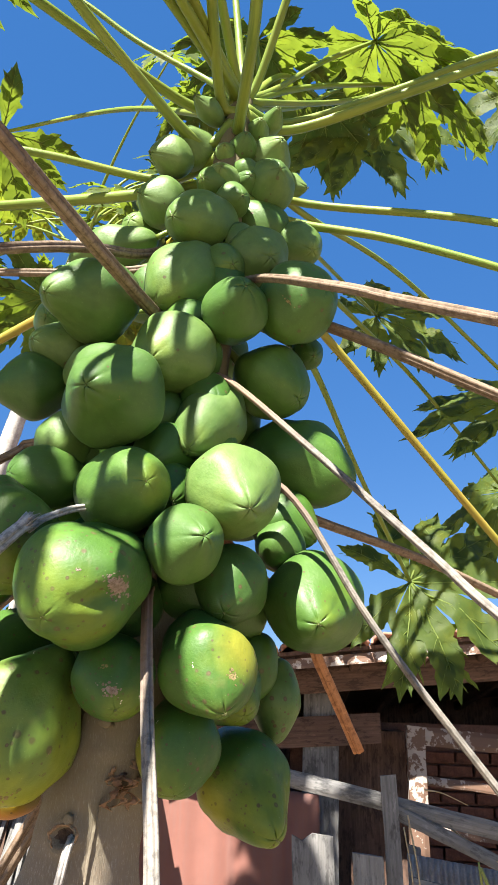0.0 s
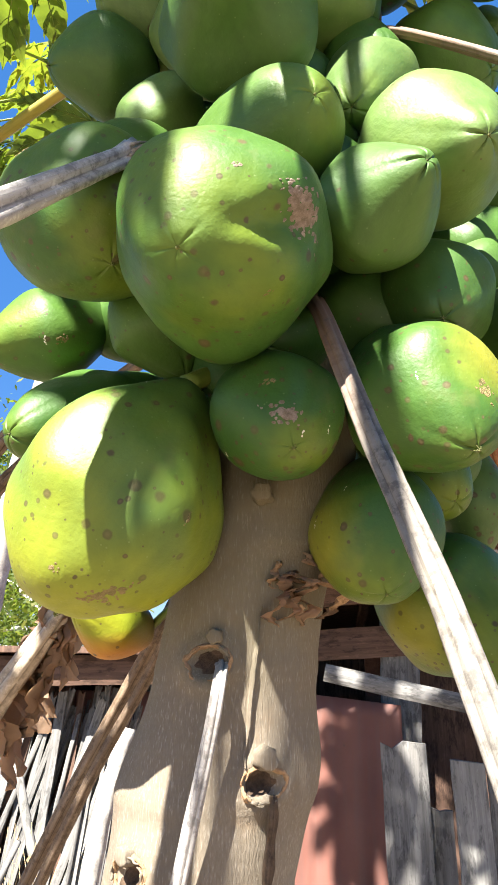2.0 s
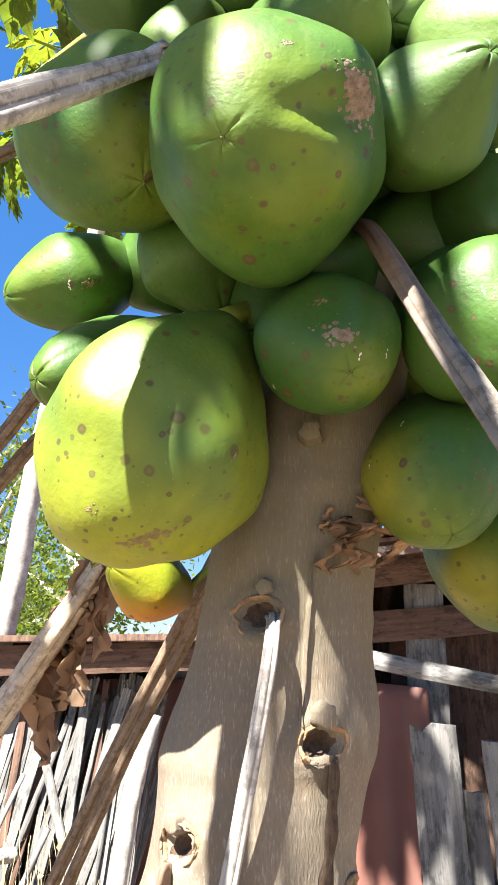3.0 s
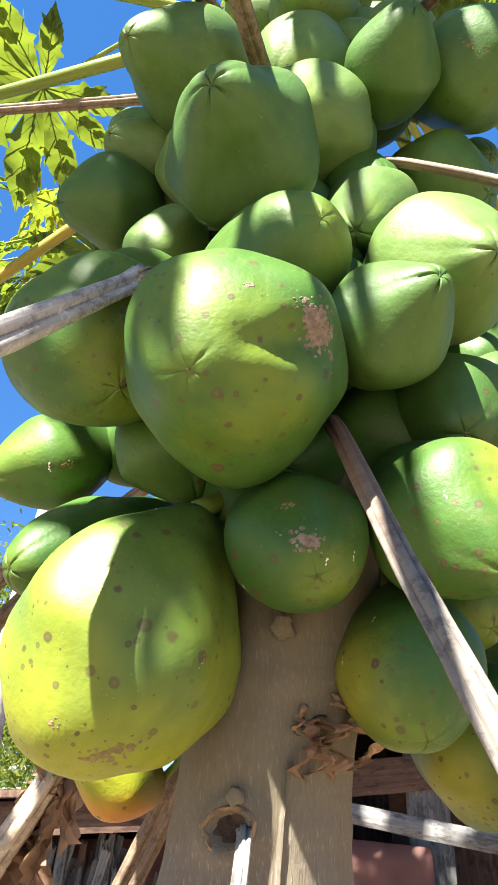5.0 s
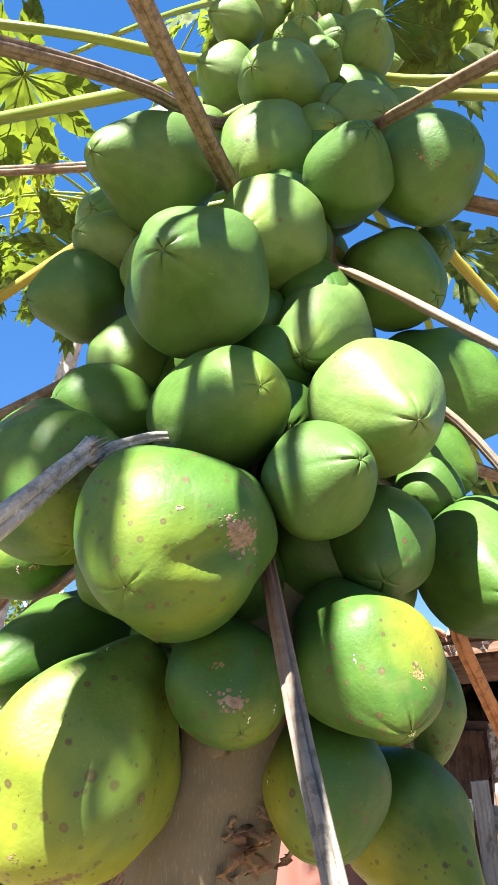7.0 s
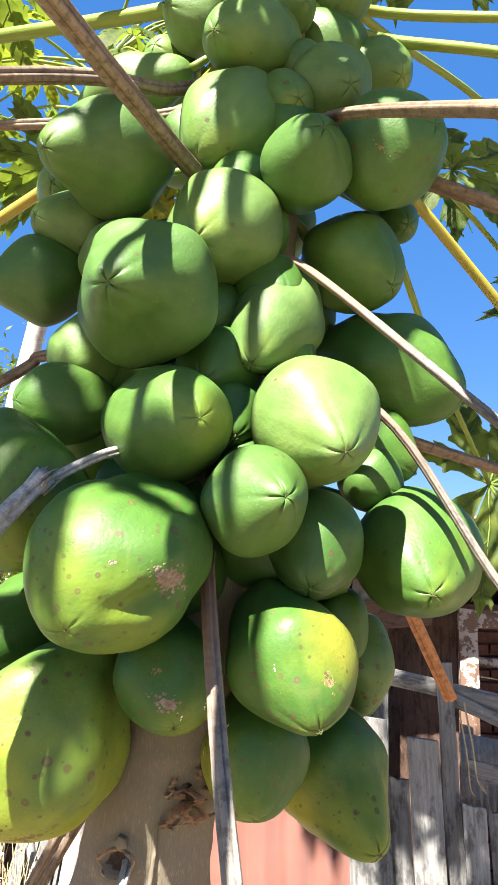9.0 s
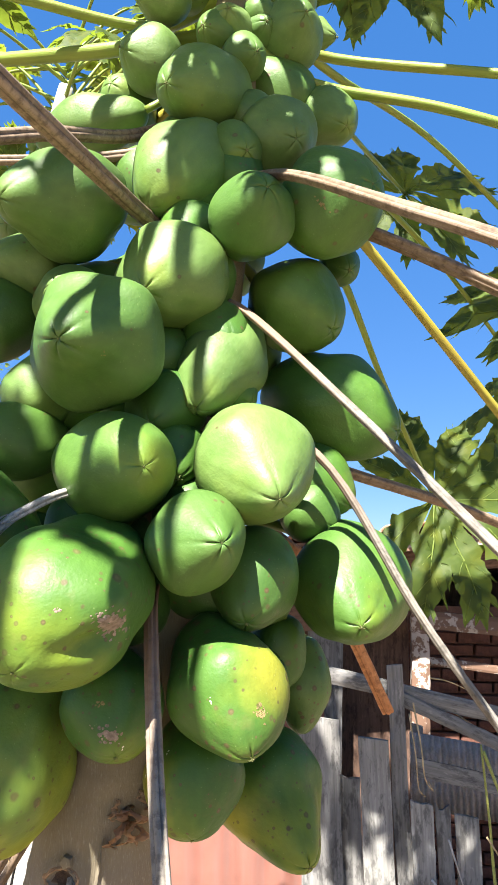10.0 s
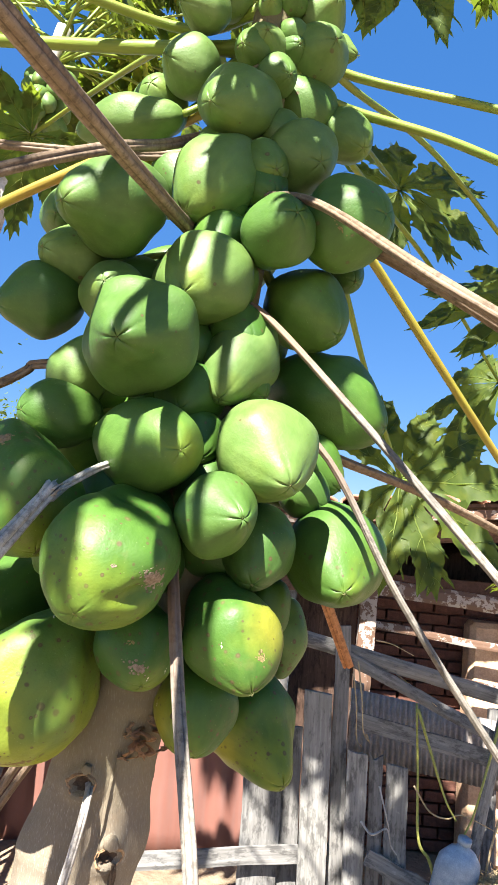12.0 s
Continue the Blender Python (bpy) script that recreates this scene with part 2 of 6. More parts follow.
def painted_material(name, paint, under, scale=9.0, amount=0.52, rough=0.6):
    """Old paint that has flaked off in places."""
    k = Nodes(name)
    v = k.coord("Object")
    f = k.noise(v, scale, 6, 0.65)
    flake = k.ramp(f, (amount, 0.0), (amount + 0.03, 1.0))
    tone = k.noise(v, 3.0, 4)
    drip = k.noise(k.coord("Object", (22, 22, 2)), 1.0, 4)
    p = k.mix(k.ramp(tone, (0.3, 0.0), (0.7, 1.0)), tuple(x * 0.72 for x in paint), paint)
    p = k.mix(k.ramp(drip, (0.45, 0.0), (0.75, 0.5)), p, tuple(x * 0.5 + 0.05 for x in paint))
    c = k.mix(flake, p, under)
    return k.done(c, rough, k.bump(k.math("SUBTRACT", k.noise(v, 90, 3), flake), 0.3, 0.002), spec=0.35)


SKIN = skin_material()
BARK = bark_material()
STALK_GREEN = fibre_material("green_stalk", (0.088, 0.140, 0.018), (0.190, 0.255, 0.042), (0.20, 0.215, 0.034), 5, 120, 0.40, weather=0.6, uv=True)
STALK_YELLOW = fibre_material("yellowing_stalk", (0.19, 0.17, 0.022), (0.33, 0.29, 0.045), (0.33, 0.19, 0.040), 5, 120, 0.45, weather=0.6, uv=True)
STALK_BROWN = fibre_material("brown_dry_stalk", (0.115, 0.076, 0.048), (0.275, 0.210, 0.150), (0.17, 0.115, 0.075), 4, 150, 0.7, uv=True)
STALK_GREY = fibre_material("bleached_dry_stalk", (0.100, 0.088, 0.075), (0.195, 0.178, 0.157), (0.26, 0.225, 0.185), 4, 150, 0.7, uv=True, root_tone=(0.20, 0.125, 0.085))
STALK_SNAPPED = fibre_material("snapped_grey_stalk", (0.20, 0.185, 0.17), (0.54, 0.52, 0.49), (0.38, 0.35, 0.325), 4, 150, 0.74, uv=True)
STALK_WHITE = fibre_material("bleached_white_stalk", (0.34, 0.27, 0.20), (0.60, 0.53, 0.44), (0.48, 0.38, 0.28), 4, 150, 0.78, uv=True)
STALK_ORANGE = fibre_material("orange_dry_stalk", (0.25, 0.10, 0.04), (0.45, 0.21, 0.09), (0.30, 0.15, 0.07), 4, 130, 0.65, uv=True)
LEAF = leaf_material("papaya_leaf", (0.052, 0.088, 0.018), (0.105, 0.150, 0.030), (0.26, 0.25, 0.02), 0.35)
LEAF_YELLOW = leaf_material("yellow_papaya_leaf", (0.10, 0.15, 0.015), (0.26, 0.26, 0.03), (0.45, 0.36, 0.03), 0.8)
LEAF_DRY = leaf_material("dry_brown_leaf", (0.22, 0.125, 0.075), (0.46, 0.31, 0.21), (0.50, 0.38, 0.26), 0.5, (0.46, 0.28, 0.15))
VEIN = leaf_material("leaf_vein", (0.14, 0.20, 0.04), (0.22, 0.28, 0.07), (0.28, 0.30, 0.06), 0.4, (0.42, 0.48, 0.08))
CORK = plain_material("pinkish_cork", (0.13, 0.100, 0.062), (0.34, 0.265, 0.215), 190, 0.85, 0.7)
CORK_TAN = plain_material("tan_cork", (0.14, 0.12, 0.040), (0.29, 0.215, 0.10), 150, 0.85, 0.7)
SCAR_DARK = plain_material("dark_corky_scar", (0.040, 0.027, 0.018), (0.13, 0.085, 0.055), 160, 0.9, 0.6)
TIP_PALE = plain_material("pale_blossom_end", (0.10, 0.12, 0.03), (0.20, 0.22, 0.07), 220, 0.8, 0.5)
LATEX = plain_material("dried_latex", (0.55, 0.53, 0.45), (0.78, 0.76, 0.68), 300, 0.35, 0.3)
SCAR_BROWN = plain_material("brown_corky_scar", (0.20, 0.115, 0.06), (0.36, 0.24, 0.14), 70, 0.85, 0.6)
TIP = plain_material("dry_blossom_end", (0.08, 0.085, 0.03), (0.20, 0.21, 0.08), 220, 0.8, 0.5)
WOOD_GREY = fibre_material("weathered_grey_board", (0.085, 0.082, 0.080), (0.25, 0.245, 0.237), (0.145, 0.137, 0.128), 2.2, 55, 0.85)
WOOD_PALE = fibre_material("bleached_board", (0.11, 0.106, 0.10), (0.35, 0.342, 0.325), (0.22, 0.212, 0.195), 2.2, 60, 0.85)
WOOD_BROWN = fibre_material("brown_timber", (0.062, 0.036, 0.026), (0.175, 0.105, 0.075), (0.105, 0.062, 0.046), 2.2, 55, 0.85)
PAINT_WORN = painted_material("worn_painted_timber", (0.42, 0.36, 0.31), (0.13, 0.075, 0.05), 12, 0.46)
RED_WALL = painted_material("red_painted_sheet", (0.205, 0.088, 0.068), (0.125, 0.07, 0.055), 5, 0.68)
BRICK = plain_material("red_clay_brick", (0.075, 0.033, 0.025), (0.150, 0.066, 0.047), 24, 0.9, 0.5)
MORTAR = plain_material("mortar", (0.105, 0.055, 0.042), (0.165, 0.088, 0.066), 30, 0.95, 0.5)
PLASTER = plain_material("peach_plaster", (0.46, 0.29, 0.18), (0.60, 0.42, 0.28), 12, 0.9)
TILE = plain_material("clay_roof_tile", (0.20, 0.085, 0.055), (0.42, 0.21, 0.14), 18, 0.85, 0.5)
TIN = plain_material("dull_corrugated_sheet", (0.17, 0.145, 0.13), (0.33, 0.295, 0.27), 10, 0.7, 0.3)
SOIL = plain_material("dry_earth", (0.15, 0.112, 0.077), (0.28, 0.213, 0.147), 4, 0.95, 0.7, 0.02)
STRAW = plain_material("dry_straw", (0.24, 0.17, 0.09), (0.50, 0.39, 0.23), 30, 0.8)
VINE = plain_material("yellow_green_vine", (0.22, 0.24, 0.05), (0.40, 0.38, 0.10), 50, 0.6)
PLASTIC = plain_material("blue_grey_plastic", (0.16, 0.23, 0.32), (0.30, 0.38, 0.47), 26, 0.35, 0.3, 0.004, 0.5)
PALE_BARK = plain_material("pale_grey_bark", (0.24, 0.22, 0.20), (0.50, 0.475, 0.44), 16, 0.85, 0.5)
FOLIAGE = leaf_material("far_foliage", (0.040, 0.075, 0.016), (0.11, 0.15, 0.03), (0.30, 0.26, 0.05), 0.6)


# ---- building tools ----
def mesh_object(name, bm, material, smooth=True):
    me = bpy.data.meshes.new(name)
    bm.normal_update()
    bm.to_mesh(me)
    bm.free()
    for p in me.polygons:
        p.use_smooth = smooth
    me.materials.append(material)
    return new(name, me)


def part(name, bm, material, parent, label="", smooth=True):
    """Links a bmesh as ONE mesh object under a thing or a part; its vertices are given in the parent's frame."""
    ob = mesh_object(name, bm, material, smooth)
    ob.parent = parent
    return tagged(ob, label)


def empty(name, at=(0, 0, 0)):
    ob = new(name)
    ob.empty_display_size = 0.05
    ob.location = at
    return ob


def bend(points, steps=6):
    """A smooth line through the points (Catmull-Rom)."""
    pts = [Vector(p) for p in points]
    if len(pts) == 2:
        return [pts[0].lerp(pts[1], i / steps) for i in range(steps + 1)]
    pts = [pts[0] * 2 - pts[1]] + pts + [pts[-1] * 2 - pts[-2]]
    out = []
    for i in range(1, len(pts) - 2):
        a, b, c, d = pts[i - 1:i + 3]
        for j in range(steps):
            t = j / steps
            out.append(0.5 * (2 * b + (c - a) * t + (2 * a - 5 * b + 4 * c - d) * t * t + (3 * b - a - 3 * c + d) * t ** 3))
    out.append(pts[-2])
    return out


def tube(bm, line, radius, sides=10, ridge=0.0, ridges=3, flat=1.0, wobble=0.0, cap=True, channels=()):
    """A tube along a line; radius is a number or a function of 0..1 along it; ridge gives it rounded ribs, channels
    (angle, depth, width) cut narrow grooves along it. Its UV runs round and along it, in metres."""
    rings, run = [], [0.0]
    layer = bm.loops.layers.uv.verify()
    n = len(line)
    side = None
    for i, p in enumerate(line):
        way = (line[min(i + 1, n - 1)] - line[max(i - 1, 0)]).normalized()
        if side is None:
            side = way.cross(Vector((0, 0, 1)) if abs(way.z) < 0.95 else Vector((1, 0, 0))).normalized()
        side = (side - way * side.dot(way)).normalized()
        up = side.cross(way)
        r = radius(i / (n - 1)) if callable(radius) else radius
        ring = []
        for j in range(sides):
            a = 2 * math.pi * j / sides
            rr = r * (1 + ridge * math.cos(ridges * a))
            for at, depth, wide in channels:
                gap = (a - at + math.pi) % (2 * math.pi) - math.pi
                rr *= 1 - depth * math.exp(-(gap / wide) ** 2)
            if wobble:
                rr *= 1 + wobble * noise.noise(p * 30 + Vector((a * 2, 0, 0)))
            ring.append(bm.verts.new(p + side * (math.cos(a) * rr) + up * (math.sin(a) * rr * flat)))
        rings.append(ring)
        run.append(run[-1] + (line[min(i + 1, n - 1)] - p).length)
    for i, (r0, r1) in enumerate(zip(rings, rings[1:])):
        for j in range(sides):
            k = (j + 1) % sides
            f = bm.faces.new((r0[j], r0[k], r1[k], r1[j]))
            for loop, (u, v) in zip(f.loops, ((j, run[i]), (j + 1, run[i]), (j + 1, run[i + 1]), (j, run[i + 1]))):
                loop[layer].uv = (u / sides, v)
    if cap:
        bm.faces.new(list(reversed(rings[0])))
        bm.faces.new(rings[-1])
    return rings


def box(bm, m, sx, sy, sz, bevel=0.0, seed=0, rough=0.0):
    """A box of that size at the pose m, with bevelled, slightly uneven edges."""
    rng = random.Random(seed)
    made = bmesh.ops.create_cube(bm, size=1.0, matrix=Matrix.Diagonal((sx, sy, sz, 1)))["verts"]
    if bevel:
        edges = list({e for v in made for e in v.link_edges})
        made = list({v for f in bmesh.ops.bevel(bm, geom=edges, offset=bevel, segments=1, affect="EDGES")["faces"] for v in f.verts} | {v for v in made if v.is_valid})
    for v in made:
        if rough:
            v.co += Vector([rng.uniform(-rough, rough) for _ in range(3)])
        v.co = m @ v.co
    return made


def grain_board(name, length, width, thick, seed, notch=0.0):
    """An old board along local z, with a split or slanted upper end and worn edges. Returns a bmesh from z=0 up."""
    rng = random.Random(seed)
    bm = bmesh.new()
    nx, nz = 5, 14
    slant = rng.uniform(-0.25, 0.25) * width
    grid = {}
    for face in (0, 1):
        for i in range(nx):
            for k in range(nz):
                u, w = i / (nx - 1), k / (nz - 1)
                x = (u - 0.5) * width + 0.006 * noise.noise(Vector((seed * 3.1, w * 4, 0))) + (0.004 if i in (0, nx - 1) else 0) * noise.noise(Vector((seed, w * 17, u * 9)))
                z = w * length
                if k == nz - 1:
                    z += slant * (u - 0.5) + notch * abs(noise.noise(Vector((u * 7, seed * 1.7, 0)))) * (-1)
                y = (face - 0.5) * thick * (0.75 if i in (0, nx - 1) else 1.0) + 0.012 * noise.noise(Vector((seed * 2.3, w * 2, u)))
                grid[face, i, k] = bm.verts.new((x, y, z))
    for i in range(nx - 1):
        for k in range(nz - 1):
            bm.faces.new((grid[0, i, k], grid[0, i + 1, k], grid[0, i + 1, k + 1], grid[0, i, k + 1]))
            bm.faces.new((grid[1, i, k], grid[1, i, k + 1], grid[1, i + 1, k + 1], grid[1, i + 1, k]))
    for k in range(nz - 1):
        bm.faces.new((grid[0, 0, k], grid[0, 0, k + 1], grid[1, 0, k + 1], grid[1, 0, k]))
        i = nx - 1
        bm.faces.new((grid[0, i, k], grid[1, i, k], grid[1, i, k + 1], grid[0, i, k + 1]))
    for i in range(nx - 1):
        bm.faces.new((grid[0, i, 0], grid[1, i, 0], grid[1, i + 1, 0], grid[0, i + 1, 0]))
        k = nz - 1
        bm.faces.new((grid[0, i, k], grid[0, i + 1, k], grid[1, i + 1, k], grid[1, i, k]))
    return bm


def board_pose(a, b):
    """The pose at a whose local z runs to b and whose local y stays level, away from the viewer."""
    a, b = Vector(a), Vector(b)
    z = (b - a).normalized()
    y = Vector((0, 1, 0)) - z * z.y
    y.normalize()
    x = y.cross(z)
    m = Matrix((x, y, z)).transposed().to_4x4()
    m.translation = a
    return m


# ---- ground ----
FLOOR = -0.30                                 # the yard's level


def ground_height(x, y):
    d = math.hypot(x, y - 3)
    return (0.035 * noise.noise(Vector((x * 0.8, y * 0.8, 0))) + 0.012 * noise.noise(Vector((x * 4, y * 4, 3)))) * min(1.0, 12 / (d + 1)) + FLOOR - 0.01 + 0.43 * math.exp(-((x - 1.15) / 0.45) ** 2 - ((y - 3.55) / 0.40) ** 2)


bm = bmesh.new()
axis = [-300, -120, -50, -25, -14] + [-10 + i * 0.25 for i in range(81)] + [14, 25, 50, 120, 300]
sheet = [[bm.verts.new((x, y + 3, ground_height(x, y + 3))) for y in axis] for x in axis]
for i in range(len(axis) - 1):
    for j in range(len(axis) - 1):
        bm.faces.new((sheet[i][j], sheet[i + 1][j], sheet[i + 1][j + 1], sheet[i][j + 1]))
ground = tagged(mesh_object("ground", bm, SOIL), "bare dry brown earth of the yard", "ground", kind="structure")


# ---- fence of old boards between the tree and the shed ----
FENCE_Y = 3.8
fence = tagged(empty("fence", (0.5, FENCE_Y, FLOOR)), "broken fence of weathered grey boards before the shed", "fence")


def fence_board(name, a, b, y, width, thick, material, seed, notch=0.0, label=""):
    """A board from a to b, given as (x, z) on the plane y."""
    a3, b3 = Vector((a[0], y, a[1])), Vector((b[0], y, b[1]))
    ob = part(name, grain_board(name, (b3 - a3).length, width, thick, seed, notch), material, fence, label, smooth=False)
    ob.matrix_local = Matrix.Translation(-fence.location) @ board_pose(a3, b3)
    return ob


fence_board("picket", (0.415, FLOOR - 0.04), (0.375, 0.93), 3.78, 0.138, 0.034, WOOD_PALE, 3, 0.0, "broad bleached upright board")
fence_board("picket", (0.54, FLOOR - 0.04), (0.485, 1.26), 3.84, 0.075, 0.026, WOOD_GREY, 5)
fence_board("picket", (0.615, FLOOR - 0.04), (0.590, 0.67), 3.78, 0.100, 0.026, WOOD_PALE, 8, 0.03)
fence_board("picket", (0.715, FLOOR - 0.04), (0.690, 0.66), 3.80, 0.066, 0.022, WOOD_GREY, 11, 0.10, "split narrow picket")
fence_board("picket", (0.815, FLOOR - 0.04), (0.795, 0.61), 3.79, 0.108, 0.024, WOOD_PALE, 14, 0.01)
fence_board("picket", (0.15, FLOOR - 0.04), (0.125, 0.99), 3.95, 0.20, 0.03, WOOD_GREY, 17, 0.14, "wide grey board with a jagged top")
fence_board("picket", (0.30, FLOOR - 0.04), (0.27, 0.72), 3.98, 0.11, 0.025, WOOD_GREY, 18, 0.05)
fence_board("rail", (-0.22, 1.275), (1.45, 0.94), 3.90, 0.078, 0.035, WOOD_GREY, 21, 0.0, "sagging grey rail")
fence_board("rail", (0.52, 1.10), (1.34, 0.75), 3.87, 0.062, 0.028, WOOD_GREY, 23)
fence_board("rail", (0.58, 0.795), (1.30, 0.665), 3.86, 0.082, 0.026, WOOD_GREY, 25)
fence_board("rail", (-0.60, -0.01), (0.42, 0.13), 3.88, 0.085, 0.03, WOOD_GREY, 27)
fence_board("rail", (0.66, 0.19), (1.05, 0.03), 3.74, 0.075, 0.025, WOOD_PALE, 29, 0.02)
fence_board("picket", (1.10, FLOOR - 0.04), (1.36, 1.05), 3.83, 0.05, 0.04, WOOD_PALE, 31, 0.04, "thin bleached pole")
fence_board("picket", (1.45, FLOOR - 0.04), (1.42, 0.95), 3.83, 0.09, 0.03, WOOD_GREY, 33, 0.04)

# ---- lean-to shed ----
shed = tagged(empty("shed", (0, 4.8, FLOOR)), "old tile-roofed shed with red sheet, brick and bare timber", "shed")


def shed_part(name, bm, material, label="", smooth=False, parent=None):
    bmesh.ops.translate(bm, verts=bm.verts, vec=-Vector(shed.location))
    return part(name, bm, material, parent or shed, label, smooth)


def slab(name, x0, x1, y0, y1, z0, z1, material, label="", bevel=0.004, seed=0):
    bm = bmesh.new()
    box(bm, pose((x0 + x1) / 2, (y0 + y1) / 2, (z0 + z1) / 2), x1 - x0, y1 - y0, z1 - z0, bevel, seed, 0.003)
    return shed_part(name, bm, material, label)


def beam(name, a, b, width, thick, material, seed, label="", parent=None):
    ob = part(name, grain_board(name, (Vector(b) - Vector(a)).length, width, thick, seed), material, parent or shed, label, smooth=False)
    ob.matrix_local = Matrix.Translation(-shed.location) @ board_pose(a, b)
    return ob


# red sheet wall, gently corrugated, with nail rows and a lapped joint
bm = bmesh.new()
nx = 96
cols = []
for i in range(nx + 1):
    x = -1.72 + 1.90 * i / nx
    dy = 0.008 * math.sin(i / nx * 2 * math.pi * 10) + (0.012 if i > 70 else 0.0)
    cols.append([bm.verts.new((x + 0.01 * noise.noise(Vector((x * 3, z * 3, 1))), 4.72 + dy + 0.012 * noise.noise(Vector((x * 2, z * 2, 5))), z)) for z in [FLOOR - 0.03 + k * 0.15 for k in range(10)] + [1.135 - 0.10 * max(0, x + 0.3)]])
for i in range(nx):
    for k in range(len(cols[0]) - 1):
        bm.faces.new((cols[i][k], cols[i + 1][k], cols[i + 1][k + 1], cols[i][k + 1]))
red = shed_part("red_sheet", bm, RED_WALL, "faded red painted metal sheet", smooth=True)
mod = red.modifiers.new("thickness", "SOLIDIFY")
mod.thickness = 0.006

# dark back room that closes the shed
bm = bmesh.new()
corners = [(-2.6, FLOOR), (3.6, FLOOR), (3.6, 1.94), (-0.92, 1.49), (-0.92, 1.38), (-2.6, 1.38)]
near, far = [[bm.verts.new((x, y, z)) for x, z in corners] for y in (7.2, 7.35)]
bm.faces.new(near), bm.faces.new(list(reversed(far)))
for i in range(6):
    bm.faces.new((near[i], far[i], far[(i + 1) % 6], near[(i + 1) % 6]))
shed_part("wall", bm, WOOD_BROWN, "dark boarded back wall")
slab("wall", -2.62, -2.5, 4.9, 7.2, FLOOR, 1.38, WOOD_BROWN)
slab("wall", 3.5, 3.62, 4.9, 7.2, FLOOR, 1.80, WOOD_BROWN)
slab("wall", 0.14, 0.74, 5.05, 5.15, FLOOR, 1.45, WOOD_BROWN, "dark timber partition")

# added dark backing, so the gaps between the palings look dark
slab("wall", -2.48, -1.74, 4.74, 4.80, FLOOR, 1.30, WOOD_BROWN, "dark backing wall added behind the palings")

# posts, lintel and eave timbers
beam("post", (0.16, 4.86, FLOOR), (0.20, 4.86, 1.66), 0.22, 0.12, WOOD_GREY, 41, "thick grey post")
beam("post", (-1.28, 4.86, FLOOR), (-1.26, 4.86, 1.45), 0.14, 0.10, WOOD_GREY, 42)
beam("post", (3.3, 4.86, FLOOR), (3.3, 4.86, 1.72), 0.14, 0.10, WOOD_GREY, 43)
beam("lintel", (-0.95, 4.80, 1.355), (0.56, 4.80, 1.465), 0.175, 0.06, WOOD_BROWN, 44)
beam("beam", (-0.9, 4.60, 1.64), (3.6, 4.60, 2.05), 0.17, 0.10, WOOD_BROWN, 45, "dark eave beam")
beam("fascia", (-0.9, 4.235, 1.70), (3.7, 4.235, 2.16), 0.055, 0.025, PAINT_WORN, 47, "reddish eave board")
beam("beam", (-2.5, 4.18, 1.235), (-0.80, 4.18, 1.28), 0.15, 0.08, WOOD_BROWN, 46, "low brown beam over the palings")
slab("lean_to_roof", -2.6, -0.85, 4.04, 7.2, 1.345, 1.38, WOOD_BROWN, "low flat lean-to roof")
for i in range(12):
    x = -0.75 + i * 0.38
    beam("rafter", (x, 4.26, 1.80 + 0.10 * x), (x, 7.3, 1.50 + 0.10 * x), 0.06, 0.08, WOOD_BROWN, 60 + i)
bm = bmesh.new()
verts = [bm.verts.new(v) for v in ((-0.9, 4.22, 1.745), (3.7, 4.22, 2.205), (3.7, 7.4, 1.92), (-0.9, 7.4, 1.46))]
bm.faces.new(verts)
deck = shed_part("roof", bm, WOOD_BROWN, "roof boards under clay tiles")
mod = deck.modifiers.new("thickness", "SOLIDIFY")
mod.thickness, mod.offset = 0.02, 1.0


# clay tiles: half-round, laid in rows up the slope
def tile_mesh():
    bm = bmesh.new()
    rows = []
    for j in range(4):
        w = 0.085 - 0.010 * j / 3
        ring = []
        for i in range(7):
            a = math.pi * i / 6
            ring.append((math.cos(a) * w, j / 3 * 0.42, math.sin(a) * w * 0.62))
        rows.append(ring)
    outer = [[bm.verts.new(p) for p in ring] for ring in rows]
    inner = [[bm.verts.new((p[0] * 0.84, p[1], p[2] * 0.78 - 0.004)) for p in ring] for ring in rows]
    for j in range(3):
        for i in range(6):
            bm.faces.new((outer[j][i], outer[j + 1][i], outer[j + 1][i + 1], outer[j][i + 1]))
            bm.faces.new((inner[j][i], inner[j][i + 1], inner[j + 1][i + 1], inner[j + 1][i]))
    for i in range(6):
        bm.faces.new((outer[0][i], outer[0][i + 1], inner[0][i + 1], inner[0][i]))
        bm.faces.new((outer[3][i], inner[3][i], inner[3][i + 1], outer[3][i + 1]))
    for j in range(3):
        for i in (0, 6):
            bm.faces.new((outer[j][i], inner[j][i], inner[j + 1][i], outer[j + 1][i]))
    me = bpy.data.meshes.new("tile")
    bm.to_mesh(me)
    bm.free()
    for p in me.polygons:
        p.use_smooth = True
    me.materials.append(TILE)
    return me


TILE_MESH = tile_mesh()

# louvred window in worn paint
window = tagged(new("window"), "window frame with flaking pale paint")
window.parent = shed
beam("jamb", (0.74, 4.74, 0.40), (0.765, 4.74, 1.48), 0.105, 0.09, PAINT_WORN, 51, parent=window)
beam("jamb", (1.95, 4.74, 0.40), (1.95, 4.74, 1.40), 0.105, 0.09, PAINT_WORN, 52, parent=window)
beam("head", (0.72, 4.75, 1.435), (2.0, 4.75, 1.345), 0.105, 0.08, PAINT_WORN, 53, parent=window)
beam("sill", (0.72, 4.73, 0.44), (2.0, 4.73, 0.40), 0.08, 0.10, PAINT_WORN, 54, parent=window)
beam("louvre", (0.80, 4.76, 1.185), (1.93, 4.76, 1.075), 0.050, 0.03, PAINT_WORN, 55, parent=window)
